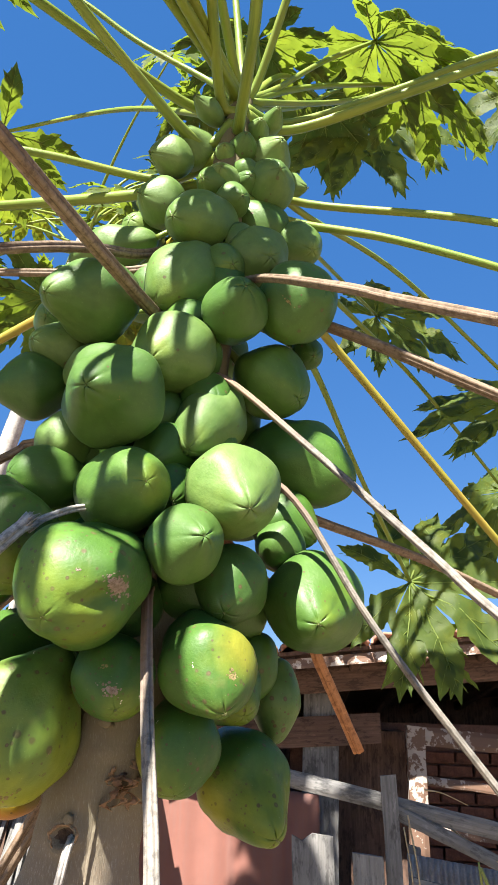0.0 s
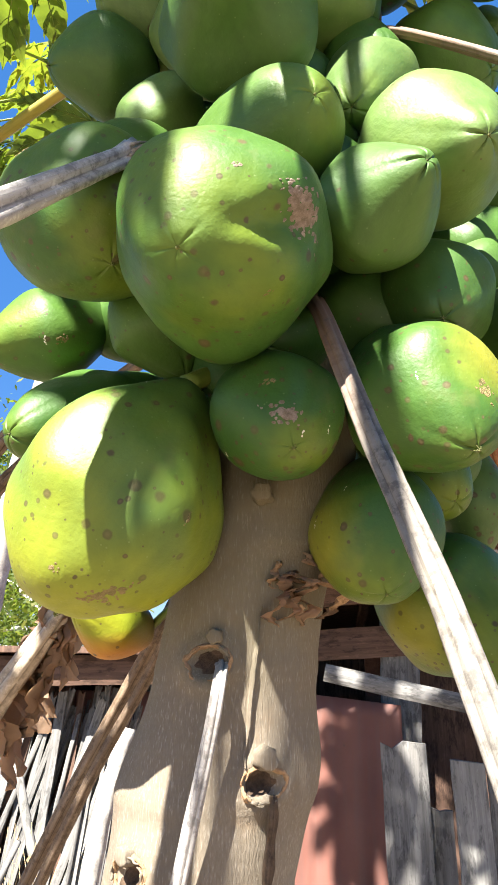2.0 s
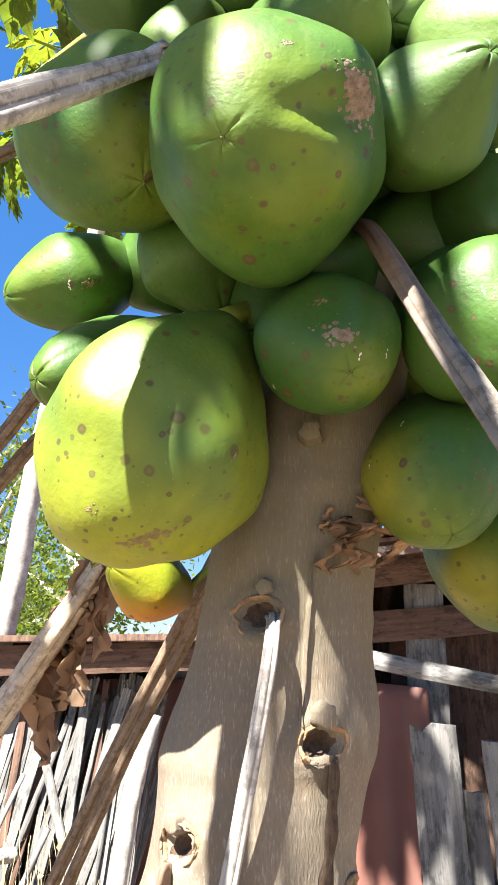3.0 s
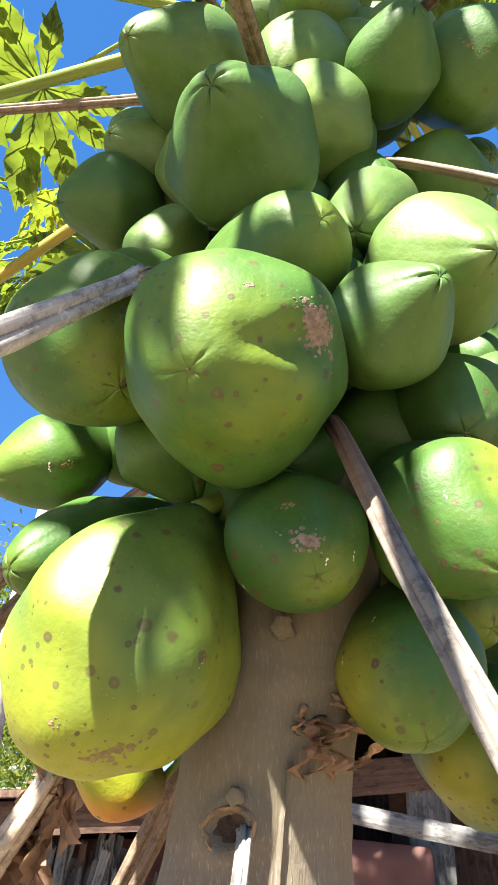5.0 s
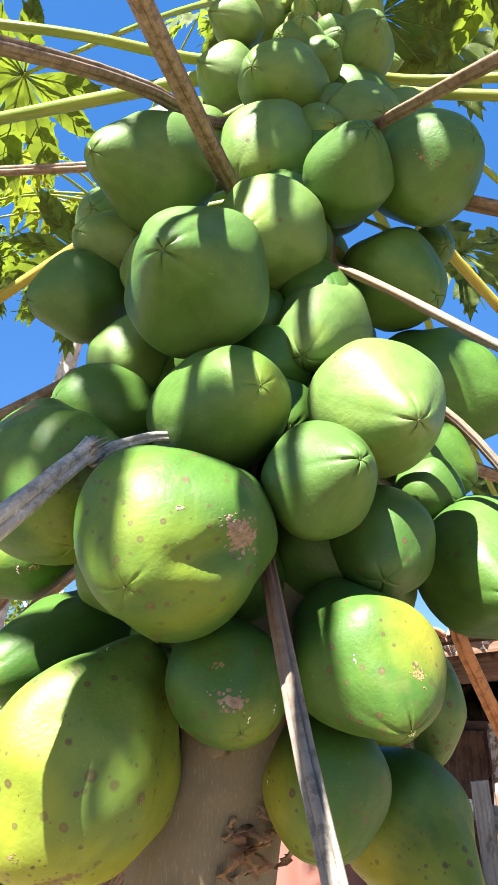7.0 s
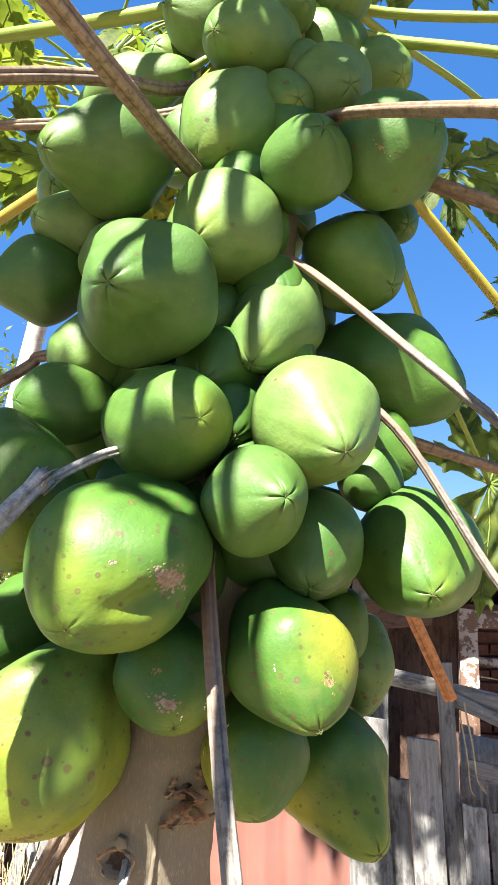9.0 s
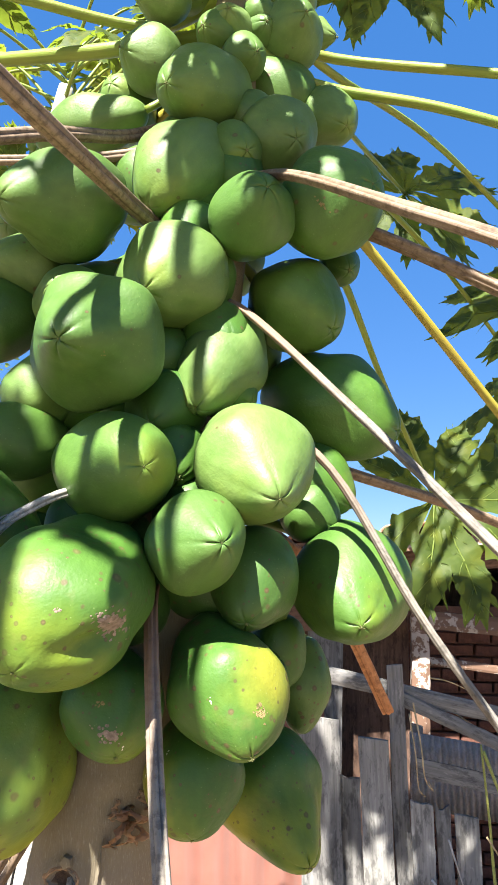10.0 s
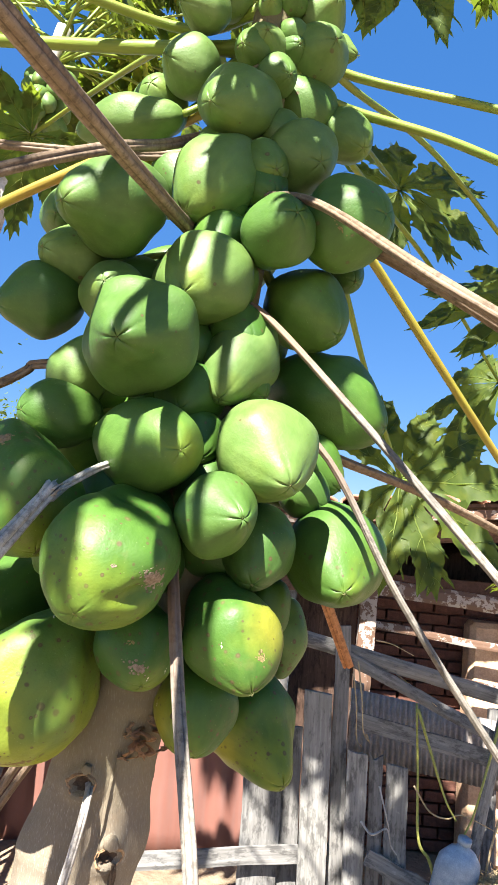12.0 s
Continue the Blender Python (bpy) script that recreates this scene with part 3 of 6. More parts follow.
beam("louvre", (0.80, 4.76, 0.945), (1.93, 4.76, 0.80), 0.062, 0.03, PAINT_WORN, 56, parent=window)

# corrugated sheet leaning under the window
bm = bmesh.new()
cols = []
for i in range(163):
    x = 0.62 + 0.86 * i / 162
    cols.append([bm.verts.new((x, 4.25 + 0.007 * math.sin(i * 2 * math.pi / 6) + 0.05 * (z - 0.5), z - 0.13 * (x - 0.62))) for z in (0.50, 0.62, 0.75, 0.87)])
for i in range(162):
    for k in range(3):
        bm.faces.new((cols[i][k], cols[i + 1][k], cols[i + 1][k + 1], cols[i][k + 1]))
tin = shed_part("corrugated_sheet", bm, TIN, "dull corrugated metal sheet", smooth=True)
mod = tin.modifiers.new("thickness", "SOLIDIFY")
mod.thickness = 0.004
beam("strut", (0.66, 4.30, FLOOR), (0.66, 4.30, 0.90), 0.06, 0.05, WOOD_GREY, 57)
beam("strut", (1.44, 4.30, FLOOR), (1.44, 4.30, 0.82), 0.06, 0.05, WOOD_GREY, 58)

# plastered pier beside the window, standing in for a sunlit patch of pale wall
bm = bmesh.new()
box(bm, pose(1.80, 5.02, 0.47), 0.62, 0.20, 1.54, 0.03, 3, 0.006)
shed_part("pier", bm, PLASTER, "peach-coloured patch of sunlit plastered wall")

# brick wall, built at the end of the file
brick_wall = tagged(new("brick_wall"), "unplastered red brick wall")
brick_wall.parent = shed
bm = bmesh.new()
box(bm, pose(1.75, 5.20, 0.60), 3.5, 0.10, 1.8, 0.0)
shed_part("mortar", bm, MORTAR, "grey mortar bed", parent=brick_wall)

# ---- stack of grey palings at the shed's other end ----
palings = tagged(empty("paling_stack", (-1.5, 4.3, FLOOR)), "stack of weathered upright palings leaning on the shed", "palings")
rng = random.Random(7)
for i in range(118):
    x = -2.40 + i * 0.0098 + rng.uniform(-0.014, 0.014)
    y = 4.40 + rng.uniform(-0.13, 0.14)
    top = rng.uniform(1.06, 1.24)
    ob = part("paling", grain_board("paling", top - FLOOR, rng.uniform(0.018, 0.055), 0.018, 100 + i, 0.06), rng.choice((WOOD_GREY, WOOD_GREY, WOOD_GREY, WOOD_PALE, WOOD_BROWN)), palings, smooth=False)
    ob.matrix_local = Matrix.Translation(-palings.location) @ board_pose((x - 0.22 + rng.uniform(-0.18, 0.14), y - 0.14, FLOOR - 0.02), (x + rng.uniform(-0.07, 0.08), y + 0.10, top))


# ---- loose poles and sticks on the ground beside the palings ----
def stick(name, points, r0, r1, material, label, category, kind=""):
    bm = bmesh.new()
    tube(bm, bend(points, 8), lambda u: r0 + (r1 - r0) * u, 8, 0.04, 3, 1.0, 0.25)
    return tagged(mesh_object(name, bm, material), label, category, "poles against the shed", kind)


stick("pole", [(-1.30, 3.72, FLOOR), (-1.22, 3.78, 0.55), (-1.13, 3.85, 1.02)], 0.048, 0.040, PALE_BARK, "pale bark-stripped pole leaning beside the palings", "pole")
stick("pole", [(-1.80, 3.3, FLOOR), (-1.45, 3.5, 0.62)], 0.018, 0.012, WOOD_GREY, "thin grey stick leaning on the palings", "pole")
stick("pole", [(-2.05, 3.4, FLOOR), (-1.62, 3.6, 0.80)], 0.014, 0.010, WOOD_PALE, "thin bleached stick leaning on the palings", "pole")
stick("pole", [(-1.95, 3.3, FLOOR), (-1.72, 3.5, 0.42), (-1.63, 3.6, 0.5)], 0.035, 0.030, PALE_BARK, "short thick bleached branch on the ground", "pole")
stick("pole", [(-1.15, 3.6, FLOOR), (-1.62, 3.75, 0.92)], 0.022, 0.020, WOOD_PALE, "bleached stick crossing the palings", "pole")
stick("pole", [(-2.25, 3.5, FLOOR), (-2.0, 3.7, 0.95)], 0.03, 0.022, PALE_BARK, "pale pole leaning on the palings", "pole")


# ---- papaya tree ----
from mathutils.bvhtree import BVHTree


AXIS = [(-0.44, 1.13, FLOOR - 0.06), (-0.37, 1.13, 0.4), (-0.302, 1.122, 0.9), (-0.252, 1.118, 1.17), (-0.229, 1.113, 1.305),
        (-0.211, 1.107, 1.41), (-0.178, 1.105, 1.54), (-0.135, 1.13, 1.90), (-0.105, 1.17, 2.30), (-0.078, 1.215, 2.66), (-0.066, 1.235, 2.80)]
LINE = bend(AXIS, 22)


def axis_at(z):
    """The middle of the trunk at the height z, and its radius there."""
    z = max(min(z, 2.79), FLOOR)
    for p, q in zip(LINE, LINE[1:]):
        if p.z <= z <= q.z:
            c = p.lerp(q, (z - p.z) / max(q.z - p.z, 1e-6))
            break
    else:
        c = LINE[-1]
    r = 0.110 - 0.025 * min(z, 1.2) if z < 1.2 else 0.0800 - 0.030 * (z - 1.2) / 1.6
    if 1.2 <= z < 1.35:
        r -= 0.006 * (z - 1.2) / 0.15
    elif z >= 1.35:
        r -= 0.006 + max(0.0, z - 2.1) * 0.030
    return c, r


SCARS = [(-9, 1.346, 0.020), (33, 1.258, 0.019), (-32, 1.192, 0.020), (70, 1.15, 0.020), (-15, 1.05, 0.022), (35, 0.93, 0.022)]


def bark_radius(z, angle):
    """The bark's distance from the trunk's middle; angle in degrees, 0 towards the viewer."""
    c, r = axis_at(z)
    a = radians(angle)
    x, y = math.sin(a), -math.cos(a)
    w = 1 + 0.05 * noise.noise(Vector((x * 1.3, y * 1.3, z * 5))) + 0.025 * noise.noise(Vector((x * 3, y * 3, z * 16)))
    w += 0.016 * max(0.0, math.sin(z * 62)) ** 6
    dent = 0.0
    for at, zs, size in SCARS:
        gap = math.hypot(((angle - at + 180) % 360 - 180) * math.pi / 180 * r, (z - zs) * 1.25)
        dent += 0.55 * size * math.exp(-(gap / (size * 0.60)) ** 4) - 0.22 * size * math.exp(-((gap - size * 1.00) / (size * 0.42)) ** 2)
    for at, zs, size, rise in ((82, 1.262, 0.045, 0.012), (-84, 1.250, 0.040, 0.010), (-70, 1.06, 0.05, 0.010)):
        gap = math.hypot(((angle - at + 180) % 360 - 180) * math.pi / 180 * r * 0.7, z - zs)
        dent -= rise * math.exp(-(gap / size) ** 2)
    return r * w - dent


tree = tagged(empty("papaya_tree", (-0.44, 1.13, FLOOR)), "tall papaya tree with a heavy fruit column and lobed leaves", "tree")
ORIGIN = Vector(tree.location)


def tree_part(name, bm, material, label="", parent=None, smooth=True):
    bmesh.ops.translate(bm, verts=bm.verts, vec=-ORIGIN)
    return part(name, bm, material, parent or tree, label, smooth)


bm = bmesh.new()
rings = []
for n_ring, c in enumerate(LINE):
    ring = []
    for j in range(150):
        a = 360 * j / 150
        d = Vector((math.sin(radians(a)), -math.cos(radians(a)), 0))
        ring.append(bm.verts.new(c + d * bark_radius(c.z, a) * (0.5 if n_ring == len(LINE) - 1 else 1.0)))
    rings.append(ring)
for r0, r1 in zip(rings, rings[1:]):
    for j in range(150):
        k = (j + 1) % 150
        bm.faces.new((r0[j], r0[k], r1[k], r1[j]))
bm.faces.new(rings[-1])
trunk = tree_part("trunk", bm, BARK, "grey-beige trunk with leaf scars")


def on_trunk(angle, z, out=0.0):
    """A place on the bark; angle in degrees, 0 towards the viewer, positive to the viewer's right."""
    c, _ = axis_at(z)
    a = radians(angle)
    d = Vector((math.sin(a), -math.cos(a), 0))
    return c + d * (bark_radius(z, angle) + out), d


def crumpled_strip(bm, p, lean, w, length, curl, seed):
    """A dry, folded strip that hangs down from p and stands off a little along lean."""
    rng = random.Random(seed)
    turn = rng.uniform(0, 6.28)
    rows = []
    for i in range(17):
        u = i / 16
        a = turn + curl * u
        d = Vector((math.cos(a), math.sin(a), 0.25 * math.sin(a * 1.7)))
        e = Vector((-math.sin(a), math.cos(a), 0))
        f = math.sin(math.pi * min(0.97, u * 0.9 + 0.1)) * (1 + 0.45 * noise.noise(Vector((seed * 3.1, u * 6, 1))))
        row = []
        for j in range(7):
            q = j / 3 - 1
            fold = 1.1 * w * noise.noise(Vector((q * 2.6 + seed, u * 9, seed * 1.7))) + 0.7 * w * abs(q) ** 1.5
            row.append(bm.verts.new(p + d * (w * f * q) + e * fold + Vector((0, 0, 0.3 * w * noise.noise(Vector((q * 3, u * 8, seed)))))))
        rows.append(row)
        p = p + Vector((0.010 * noise.noise(Vector((seed, u * 3, 0))), 0.008 * noise.noise(Vector((seed, u * 3, 5))), -length / 16)) + lean * (0.0022 * math.cos(u * 4))
    for r0, r1 in zip(rows, rows[1:]):
        for j in range(6):
            bm.faces.new((r0[j], r0[j + 1], r1[j + 1], r1[j]))


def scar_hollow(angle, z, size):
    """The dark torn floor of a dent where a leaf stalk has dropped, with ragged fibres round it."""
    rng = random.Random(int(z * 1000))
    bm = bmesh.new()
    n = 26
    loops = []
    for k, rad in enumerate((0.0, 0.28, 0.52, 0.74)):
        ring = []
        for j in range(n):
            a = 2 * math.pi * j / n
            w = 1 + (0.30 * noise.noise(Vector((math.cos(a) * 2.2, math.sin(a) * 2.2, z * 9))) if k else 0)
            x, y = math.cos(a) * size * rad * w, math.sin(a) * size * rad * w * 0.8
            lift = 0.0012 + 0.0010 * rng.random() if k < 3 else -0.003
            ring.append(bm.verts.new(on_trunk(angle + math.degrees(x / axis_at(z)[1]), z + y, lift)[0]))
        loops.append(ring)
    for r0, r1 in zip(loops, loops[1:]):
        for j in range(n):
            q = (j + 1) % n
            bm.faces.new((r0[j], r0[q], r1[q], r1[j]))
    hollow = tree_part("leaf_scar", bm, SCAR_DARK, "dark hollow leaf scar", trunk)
    # swollen corky rim, broken open below
    pts = []
    for i in range(19):
        b = radians(-60 + 300 * i / 18)
        rad = size * (0.86 + 0.16 * noise.noise(Vector((math.cos(b) * 1.8, math.sin(b) * 1.8, z * 7))))
        pts.append(on_trunk(angle + math.degrees(math.cos(b) * rad / axis_at(z)[1]), z + math.sin(b) * rad * 0.82, -0.001)[0])
    bm = bmesh.new()
    tube(bm, bend(pts, 3), lambda u: size * (0.05 + 0.07 * math.sin(math.pi * u) + 0.03 * math.sin(u * 31) ** 2), 9, 0.25, 4, 0.7, 0.9)
    tree_part("scar_rim", bm, SCAR_BROWN, "swollen brown rim of a leaf scar", trunk)
    for k in range(6):
        a = rng.uniform(0, 6.28)
        pts = []
        for i in range(5):
            b = a + (i - 2) * 0.22
            rad = size * (0.80 + 0.10 * noise.noise(Vector((k * 2.3, i * 0.7, z))))
            pts.append(on_trunk(angle + math.degrees(math.cos(b) * rad / axis_at(z)[1]), z + math.sin(b) * rad * 0.85, 0.0015 + 0.003 * rng.random())[0])
        bm = bmesh.new()
        tube(bm, bend(pts, 3), lambda u: 0.0017 * (1 - abs(u - 0.5)), 6, 0.0, 3, 0.6, 0.6)
        tree_part("torn_fibre", bm, BARK if k % 2 else SCAR_BROWN, "", trunk)
    return hollow


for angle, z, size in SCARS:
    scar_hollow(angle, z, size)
for ang, z, size, tip in ((32, 1.276, 0.0085, 0.9), (-1, 1.481, 0.008, 1.6), (-7, 1.366, 0.006, 0.7), (-34, 1.206, 0.007, 0.9)):
    p, d = on_trunk(ang, z)
    bm = bmesh.new()
    tube(bm, bend([p - d * 0.008, p + d * size * 0.4, p + d * size * tip, p + d * size * (tip + 0.25)], 4), lambda u: size * (1.15 - 0.2 * u - 0.6 * max(0, u - 0.85) * 4), 16, 0.05, 5, 1.0, 0.35)
    tree_part("stub", bm, BARK, "pale cut stalk stub", trunk)
# shrivelled stalks that hang from the scars, and dried blossom stalks under the fruit
for ang, z, drop, r in ((39, 1.25, 0.24, 0.0075), (-35, 1.18, 0.24, 0.0080)):
    line = []
    for i in range(9):
        p, d = on_trunk(ang + i * 0.6, z - drop * i / 8, 0.004 + 0.010 * math.sin(min(1, i / 3) * math.pi / 2))
        line.append(p)
    bm = bmesh.new()
    tube(bm, bend(line, 5), lambda u: r * (0.75 + 0.35 * u + 0.3 * math.sin(u * 23) ** 2), 12, 0.35, 3, 0.5, 0.9)
    tree_part("shrivelled_stalk", bm, SCAR_DARK if ang > 0 else STALK_GREY, "dark shrivelled stalk hanging from a scar", trunk)
for k in range(9):
    rng = random.Random(40 + k)
    p, d = on_trunk(40 + rng.uniform(-16, 18), 1.418 + rng.uniform(-0.022, 0.022), 0.001)
    bm = bmesh.new()
    crumpled_strip(bm, p, d, rng.uniform(0.005, 0.0085), rng.uniform(0.018, 0.034), rng.uniform(-1.6, 1.6), k)
    tree_part("dry_blossom_stalk", bm, LEAF_DRY if k % 3 else SCAR_BROWN, "", trunk)
# a long split in the bark with a raised lip
bm = bmesh.new()
strip = []
for i in range(13):
    z = 1.390 - 0.010 * i
    w = math.sin(math.pi * (i + 0.6) / 13.2)
    strip.append([bm.verts.new(on_trunk(19 + 0.25 * i + (j - 1) * 3.0 * w + 1.2 * noise.noise(Vector((i * 0.5, 0, 4))), z, (0.0035 if j == 1 else -0.003) + 0.0015 * w)[0]) for j in range(3)])
for r0, r1 in zip(strip, strip[1:]):
    for j in range(2):
        bm.faces.new((r0[j], r0[j + 1], r1[j + 1], r1[j]))
tree_part("bark_ridge", bm, BARK, "raised lip of a split in the bark", trunk)


# ---- stalks and leaves ----
SLIM = (13, 14, 15, 16, 19, 20, 34, 37, 38)      # leaves given slimmer lobes, to let more sun through to the fruit


def leaf_blade(size, seed, droop=0.30, lobes=9, slim=False):
    """A palmate papaya leaf in its own frame: stalk at the origin, middle lobe along +y, face up +z. Each lobe is cut into
    pointed side lobes. Gives the blade and the vein meshes."""
    rng = random.Random(seed)
    blade, veins = bmesh.new(), bmesh.new()
    spread = radians(305)
    half = spread / lobes / 2

    def strip(at, steps, width, ripple):
        """A pointed band of leaf along at(s, w), s from 0 to 1, as wide as width(s)."""
        rows = []
        for j in range(steps + 1):
            s = j / steps
            wl, wr = width(s, 0), width(s, 1)
            rows.append([blade.verts.new(at(s, w) + Vector((0, 0, ripple))) for w in (-wl, -wl * 0.5, 0.0, wr * 0.5, wr)])
        for r0, r1 in zip(rows, rows[1:]):
            for k in range(4):
                blade.faces.new((r0[k], r0[k + 1], r1[k + 1], r1[k]))

    for i in range(lobes):
        a = -spread / 2 + spread * (i + 0.5) / lobes + rng.uniform(-0.06, 0.06)
        away = abs(i + 0.5 - lobes / 2) / (lobes / 2)
        length = size * (1.0 - 0.42 * away ** 1.4) * rng.uniform(0.90, 1.07)
        out = Vector((math.sin(a), math.cos(a), 0))
        across = Vector((math.cos(a), -math.sin(a), 0))
        bendy = droop * rng.uniform(0.6, 1.5)
        curl = rng.uniform(-0.12, 0.12)
        cut = (0.34 if slim else 0.40) + 0.06 * rng.random()
        body = 0.085 if slim else 0.105

        def spot(s, w):
            """s along the lobe in lengths, w sideways in lengths."""
            z = -bendy * abs(s) ** 2.1 * length + 0.20 * abs(w) * length - 0.75 * w * w * length
            z += 0.060 * length * noise.noise(Vector((s * 4, w * 7, seed + i))) + 0.016 * length * noise.noise(Vector((s * 15, w * 15, seed + i)))
            return out * (s * length) * (1 - 0.10 * bendy * s) + across * ((w + curl * s * s) * length) + Vector((0, 0, z))

        def middle(s, side):
            lim = s * math.tan(half) * 1.04
            if s <= cut:
                return lim
            f = (s - cut) / (1 - cut)
            neck = cut * math.tan(half) * 1.04 * max(0.0, 1 - f / 0.16) ** 1.5
            swell = body * (0.80 + 0.65 * math.sin(math.pi * min(1.0, f * 1.15) ** 0.9)) * (1 - f ** 3.0)
            edge = 0.010 * math.sin(f * 40 + side * 2 + i) * (1 - f)
            return max(0.0012, neck + (swell + edge) * min(1.0, f / 0.10 + 0.55))

        strip(spot, 34, middle, 0.0)
        rib = [spot(s / 8, 0.0) - Vector((0, 0, 0.0014)) for s in range(9)]
        tube(veins, rib, lambda u: size * 0.0080 * (1 - 0.8 * u), 5)
        for q, (s0, far) in enumerate(((cut + 0.02, 0.27), (cut + 0.05, 0.30), (cut + 0.21, 0.27), (cut + 0.25, 0.25), (cut + 0.37, 0.15), (cut + 0.40, 0.14))):
            sg = 1 if q % 2 else -1
            far *= rng.uniform(0.65, 1.15) * (0.9 if slim else 1.0)
            lean = radians(rng.uniform(34, 50))
            wide = far * rng.uniform(0.20, 0.27)

            def side_lobe(s, w, s0=s0, far=far, lean=lean, sg=sg):
                return spot(s0 + s * far * math.cos(lean) * (1 + 0.25 * s) - sg * w * math.sin(lean) * sg, sg * s * far * math.sin(lean) * (1 - 0.12 * s) + w * math.cos(lean))

            def pointed(s, side, wide=wide, q=q):
                notch = 1 + 0.22 * math.sin(s * 13 + q * 1.7 + side * 2.4)
                return max(0.001, wide * (0.95 + 0.25 * math.sin(math.pi * s)) * (1 - s ** 2.2) * notch)

            strip(side_lobe, 9, pointed, -0.0006 * size * (q + 1))
            tube(veins, [side_lobe(s / 4 * 0.85, 0.0) - Vector((0, 0, 0.0016)) for s in range(5)], lambda u: size * 0.0034 * (1 - 0.7 * u), 4)
        for s0 in (0.20, 0.29):
            for sg in (-1, 1):
                tube(veins, [spot(s0, 0) - Vector((0, 0, 0.001)), spot(s0 + 0.06, sg * 0.035) - Vector((0, 0, 0.001)), spot(s0 + 0.12, sg * 0.075) - Vector((0, 0, 0.001))], lambda u: size * 0.0026 * (1 - 0.7 * u), 4)
    return blade, veins


LEAF_MESHES = {}


def leaf_meshes(size, seed, droop, material):
    key = (seed, material.name)
    if key not in LEAF_MESHES:
        blade, veins = leaf_blade(1.0, seed, droop, slim=seed in SLIM)
        both = []
        for bm, mat, nm in ((blade, material, "leaf_blade"), (veins, VEIN, "venation")):
            me = bpy.data.meshes.new(nm)
            bm.to_mesh(me)
            bm.free()
            for p in me.polygons:
                p.use_smooth = True
            me.materials.append(mat)
            both.append(me)
        LEAF_MESHES[key] = both
    return LEAF_MESHES[key]


def put_leaf(at, heading, face, size, seed, parent, droop=0.30, material=None, label=""):
    """Hangs a leaf at a place: heading is the way of its middle lobe, face the way its upper side looks."""
    material = material or LEAF
    y = Vector(heading).normalized()
    z = Vector(face)
    z = (z - y * z.dot(y)).normalized()
    x = y.cross(z)
    m = Matrix((x, y, z)).transposed().to_4x4()
    m.translation = Vector(at)
    blade_me, vein_me = leaf_meshes(size, seed, droop, material)
    blade = new("leaf_blade", blade_me)
    blade.parent = parent
    blade.matrix_basis = parent.matrix_basis.inverted() @ Matrix.Translation(-ORIGIN) @ m @ Matrix.Diagonal((size, size, size, 1)) if parent.parent is tree else m
    if label:
        blade["label"] = label
    return blade, vein_me


def stalk(points, r0, r1, material, label, kind="petiole", groove=0.10, leaf=None):
    """A leaf stalk through the given points, from the trunk outwards, with its leaf if it still has one."""
    bm = bmesh.new()
    line = bend(points, 8)
    dry = groove > 0.06
    cuts = ((0.5, 0.30, 0.20), (1.9, 0.38, 0.16), (3.3, 0.30, 0.20), (4.7, 0.38, 0.16), (5.7, 0.20, 0.14)) if dry else ()
    tube(bm, line, lambda u: (r0 + (r1 - r0) * u) * (1 + 0.45 * max(0, 1 - u * 14)), 30 if dry else 12, groove * 0.5, 3, 0.92, 0.08 if dry else 0.03, True, cuts)
    st = tree_part(kind, bm, material, label)
    if leaf:
        size, seed, heading, face, droop, mat = leaf
        end = line[-1]
        blade, vein_me = put_leaf(end, heading, face, size, seed, st, droop, mat)
        v = new("venation", vein_me)
        v.parent = st
        v.matrix_basis = blade.matrix_basis.copy()
    return st


def live(points, r0=0.011, r1=0.006, size=0.30, seed=1, heading=None, face=(0, 0, 1), droop=0.30, mat=None, stem=None, label="green leaf stalk with a lobed leaf"):
    way = Vector(points[-1]) - Vector(points[-2])
    heading = heading or (way.x, way.y, -0.35 * Vector((way.x, way.y, 0)).length)
    return stalk(points, r0, r1, stem or STALK_GREEN, label, "petiole", 0.05, (size, seed, heading, face, droop, mat or LEAF))


def root(angle, z):
    """Where a stalk leaves the trunk, a little inside the bark."""
    p, _ = on_trunk(angle, z, -0.012)
    return tuple(p)


# dry stalks that still stick out between the fruit
stalk([root(-30, 2.10), (-0.189, 1.046, 2.118), (-0.237, 0.577, 2.019), (-0.262, 0.33, 1.97)], 0.013, 0.008, STALK_BROWN, "long brown dry leaf stalk", "dry_petiole", 0.16)
stalk([root(-40, 2.33), (-0.215, 1.087, 2.255), (-0.265, 0.93, 2.152), (-0.325, 0.785, 2.042), (-0.40, 0.62, 1.90)], 0.010, 0.008, STALK_BROWN, "brown dry leaf stalk", "dry_petiole", 0.14)
stalk([root(-60, 2.285), (-0.30, 1.16, 2.270), (-0.614, 1.130, 2.255), (-0.90, 1.10, 2.24)], 0.009, 0.007, STALK_BROWN, "thin brown dry leaf stalk", "dry_petiole", 0.14)
stalk([root(25, 2.20), (-0.005, 0.985, 2.130), (0.10, 0.716, 1.931), (0.151, 0.645, 1.868), (0.225, 0.53, 1.77)], 0.0075, 0.0060, STALK_BROWN, "bent brown dry leaf stalk", "dry_petiole", 0.14)
stalk([root(60, 2.20), (0.117, 1.140, 2.133), (0.360, 1.052, 1.959), (0.60, 0.97, 1.79)], 0.012, 0.009, STALK_BROWN, "brown split leaf stalk", "dry_petiole", 0.22)
stalk([root(35, 2.02), (-0.050, 1.070, 1.991), (0.090, 0.985, 1.830), (0.215, 0.895, 1.675), (0.272, 0.845, 1.600), (0.40, 0.72, 1.45)], 0.0056, 0.0068, STALK_GREY, "long bleached leaf stalk", "dry_petiole", 0.16)
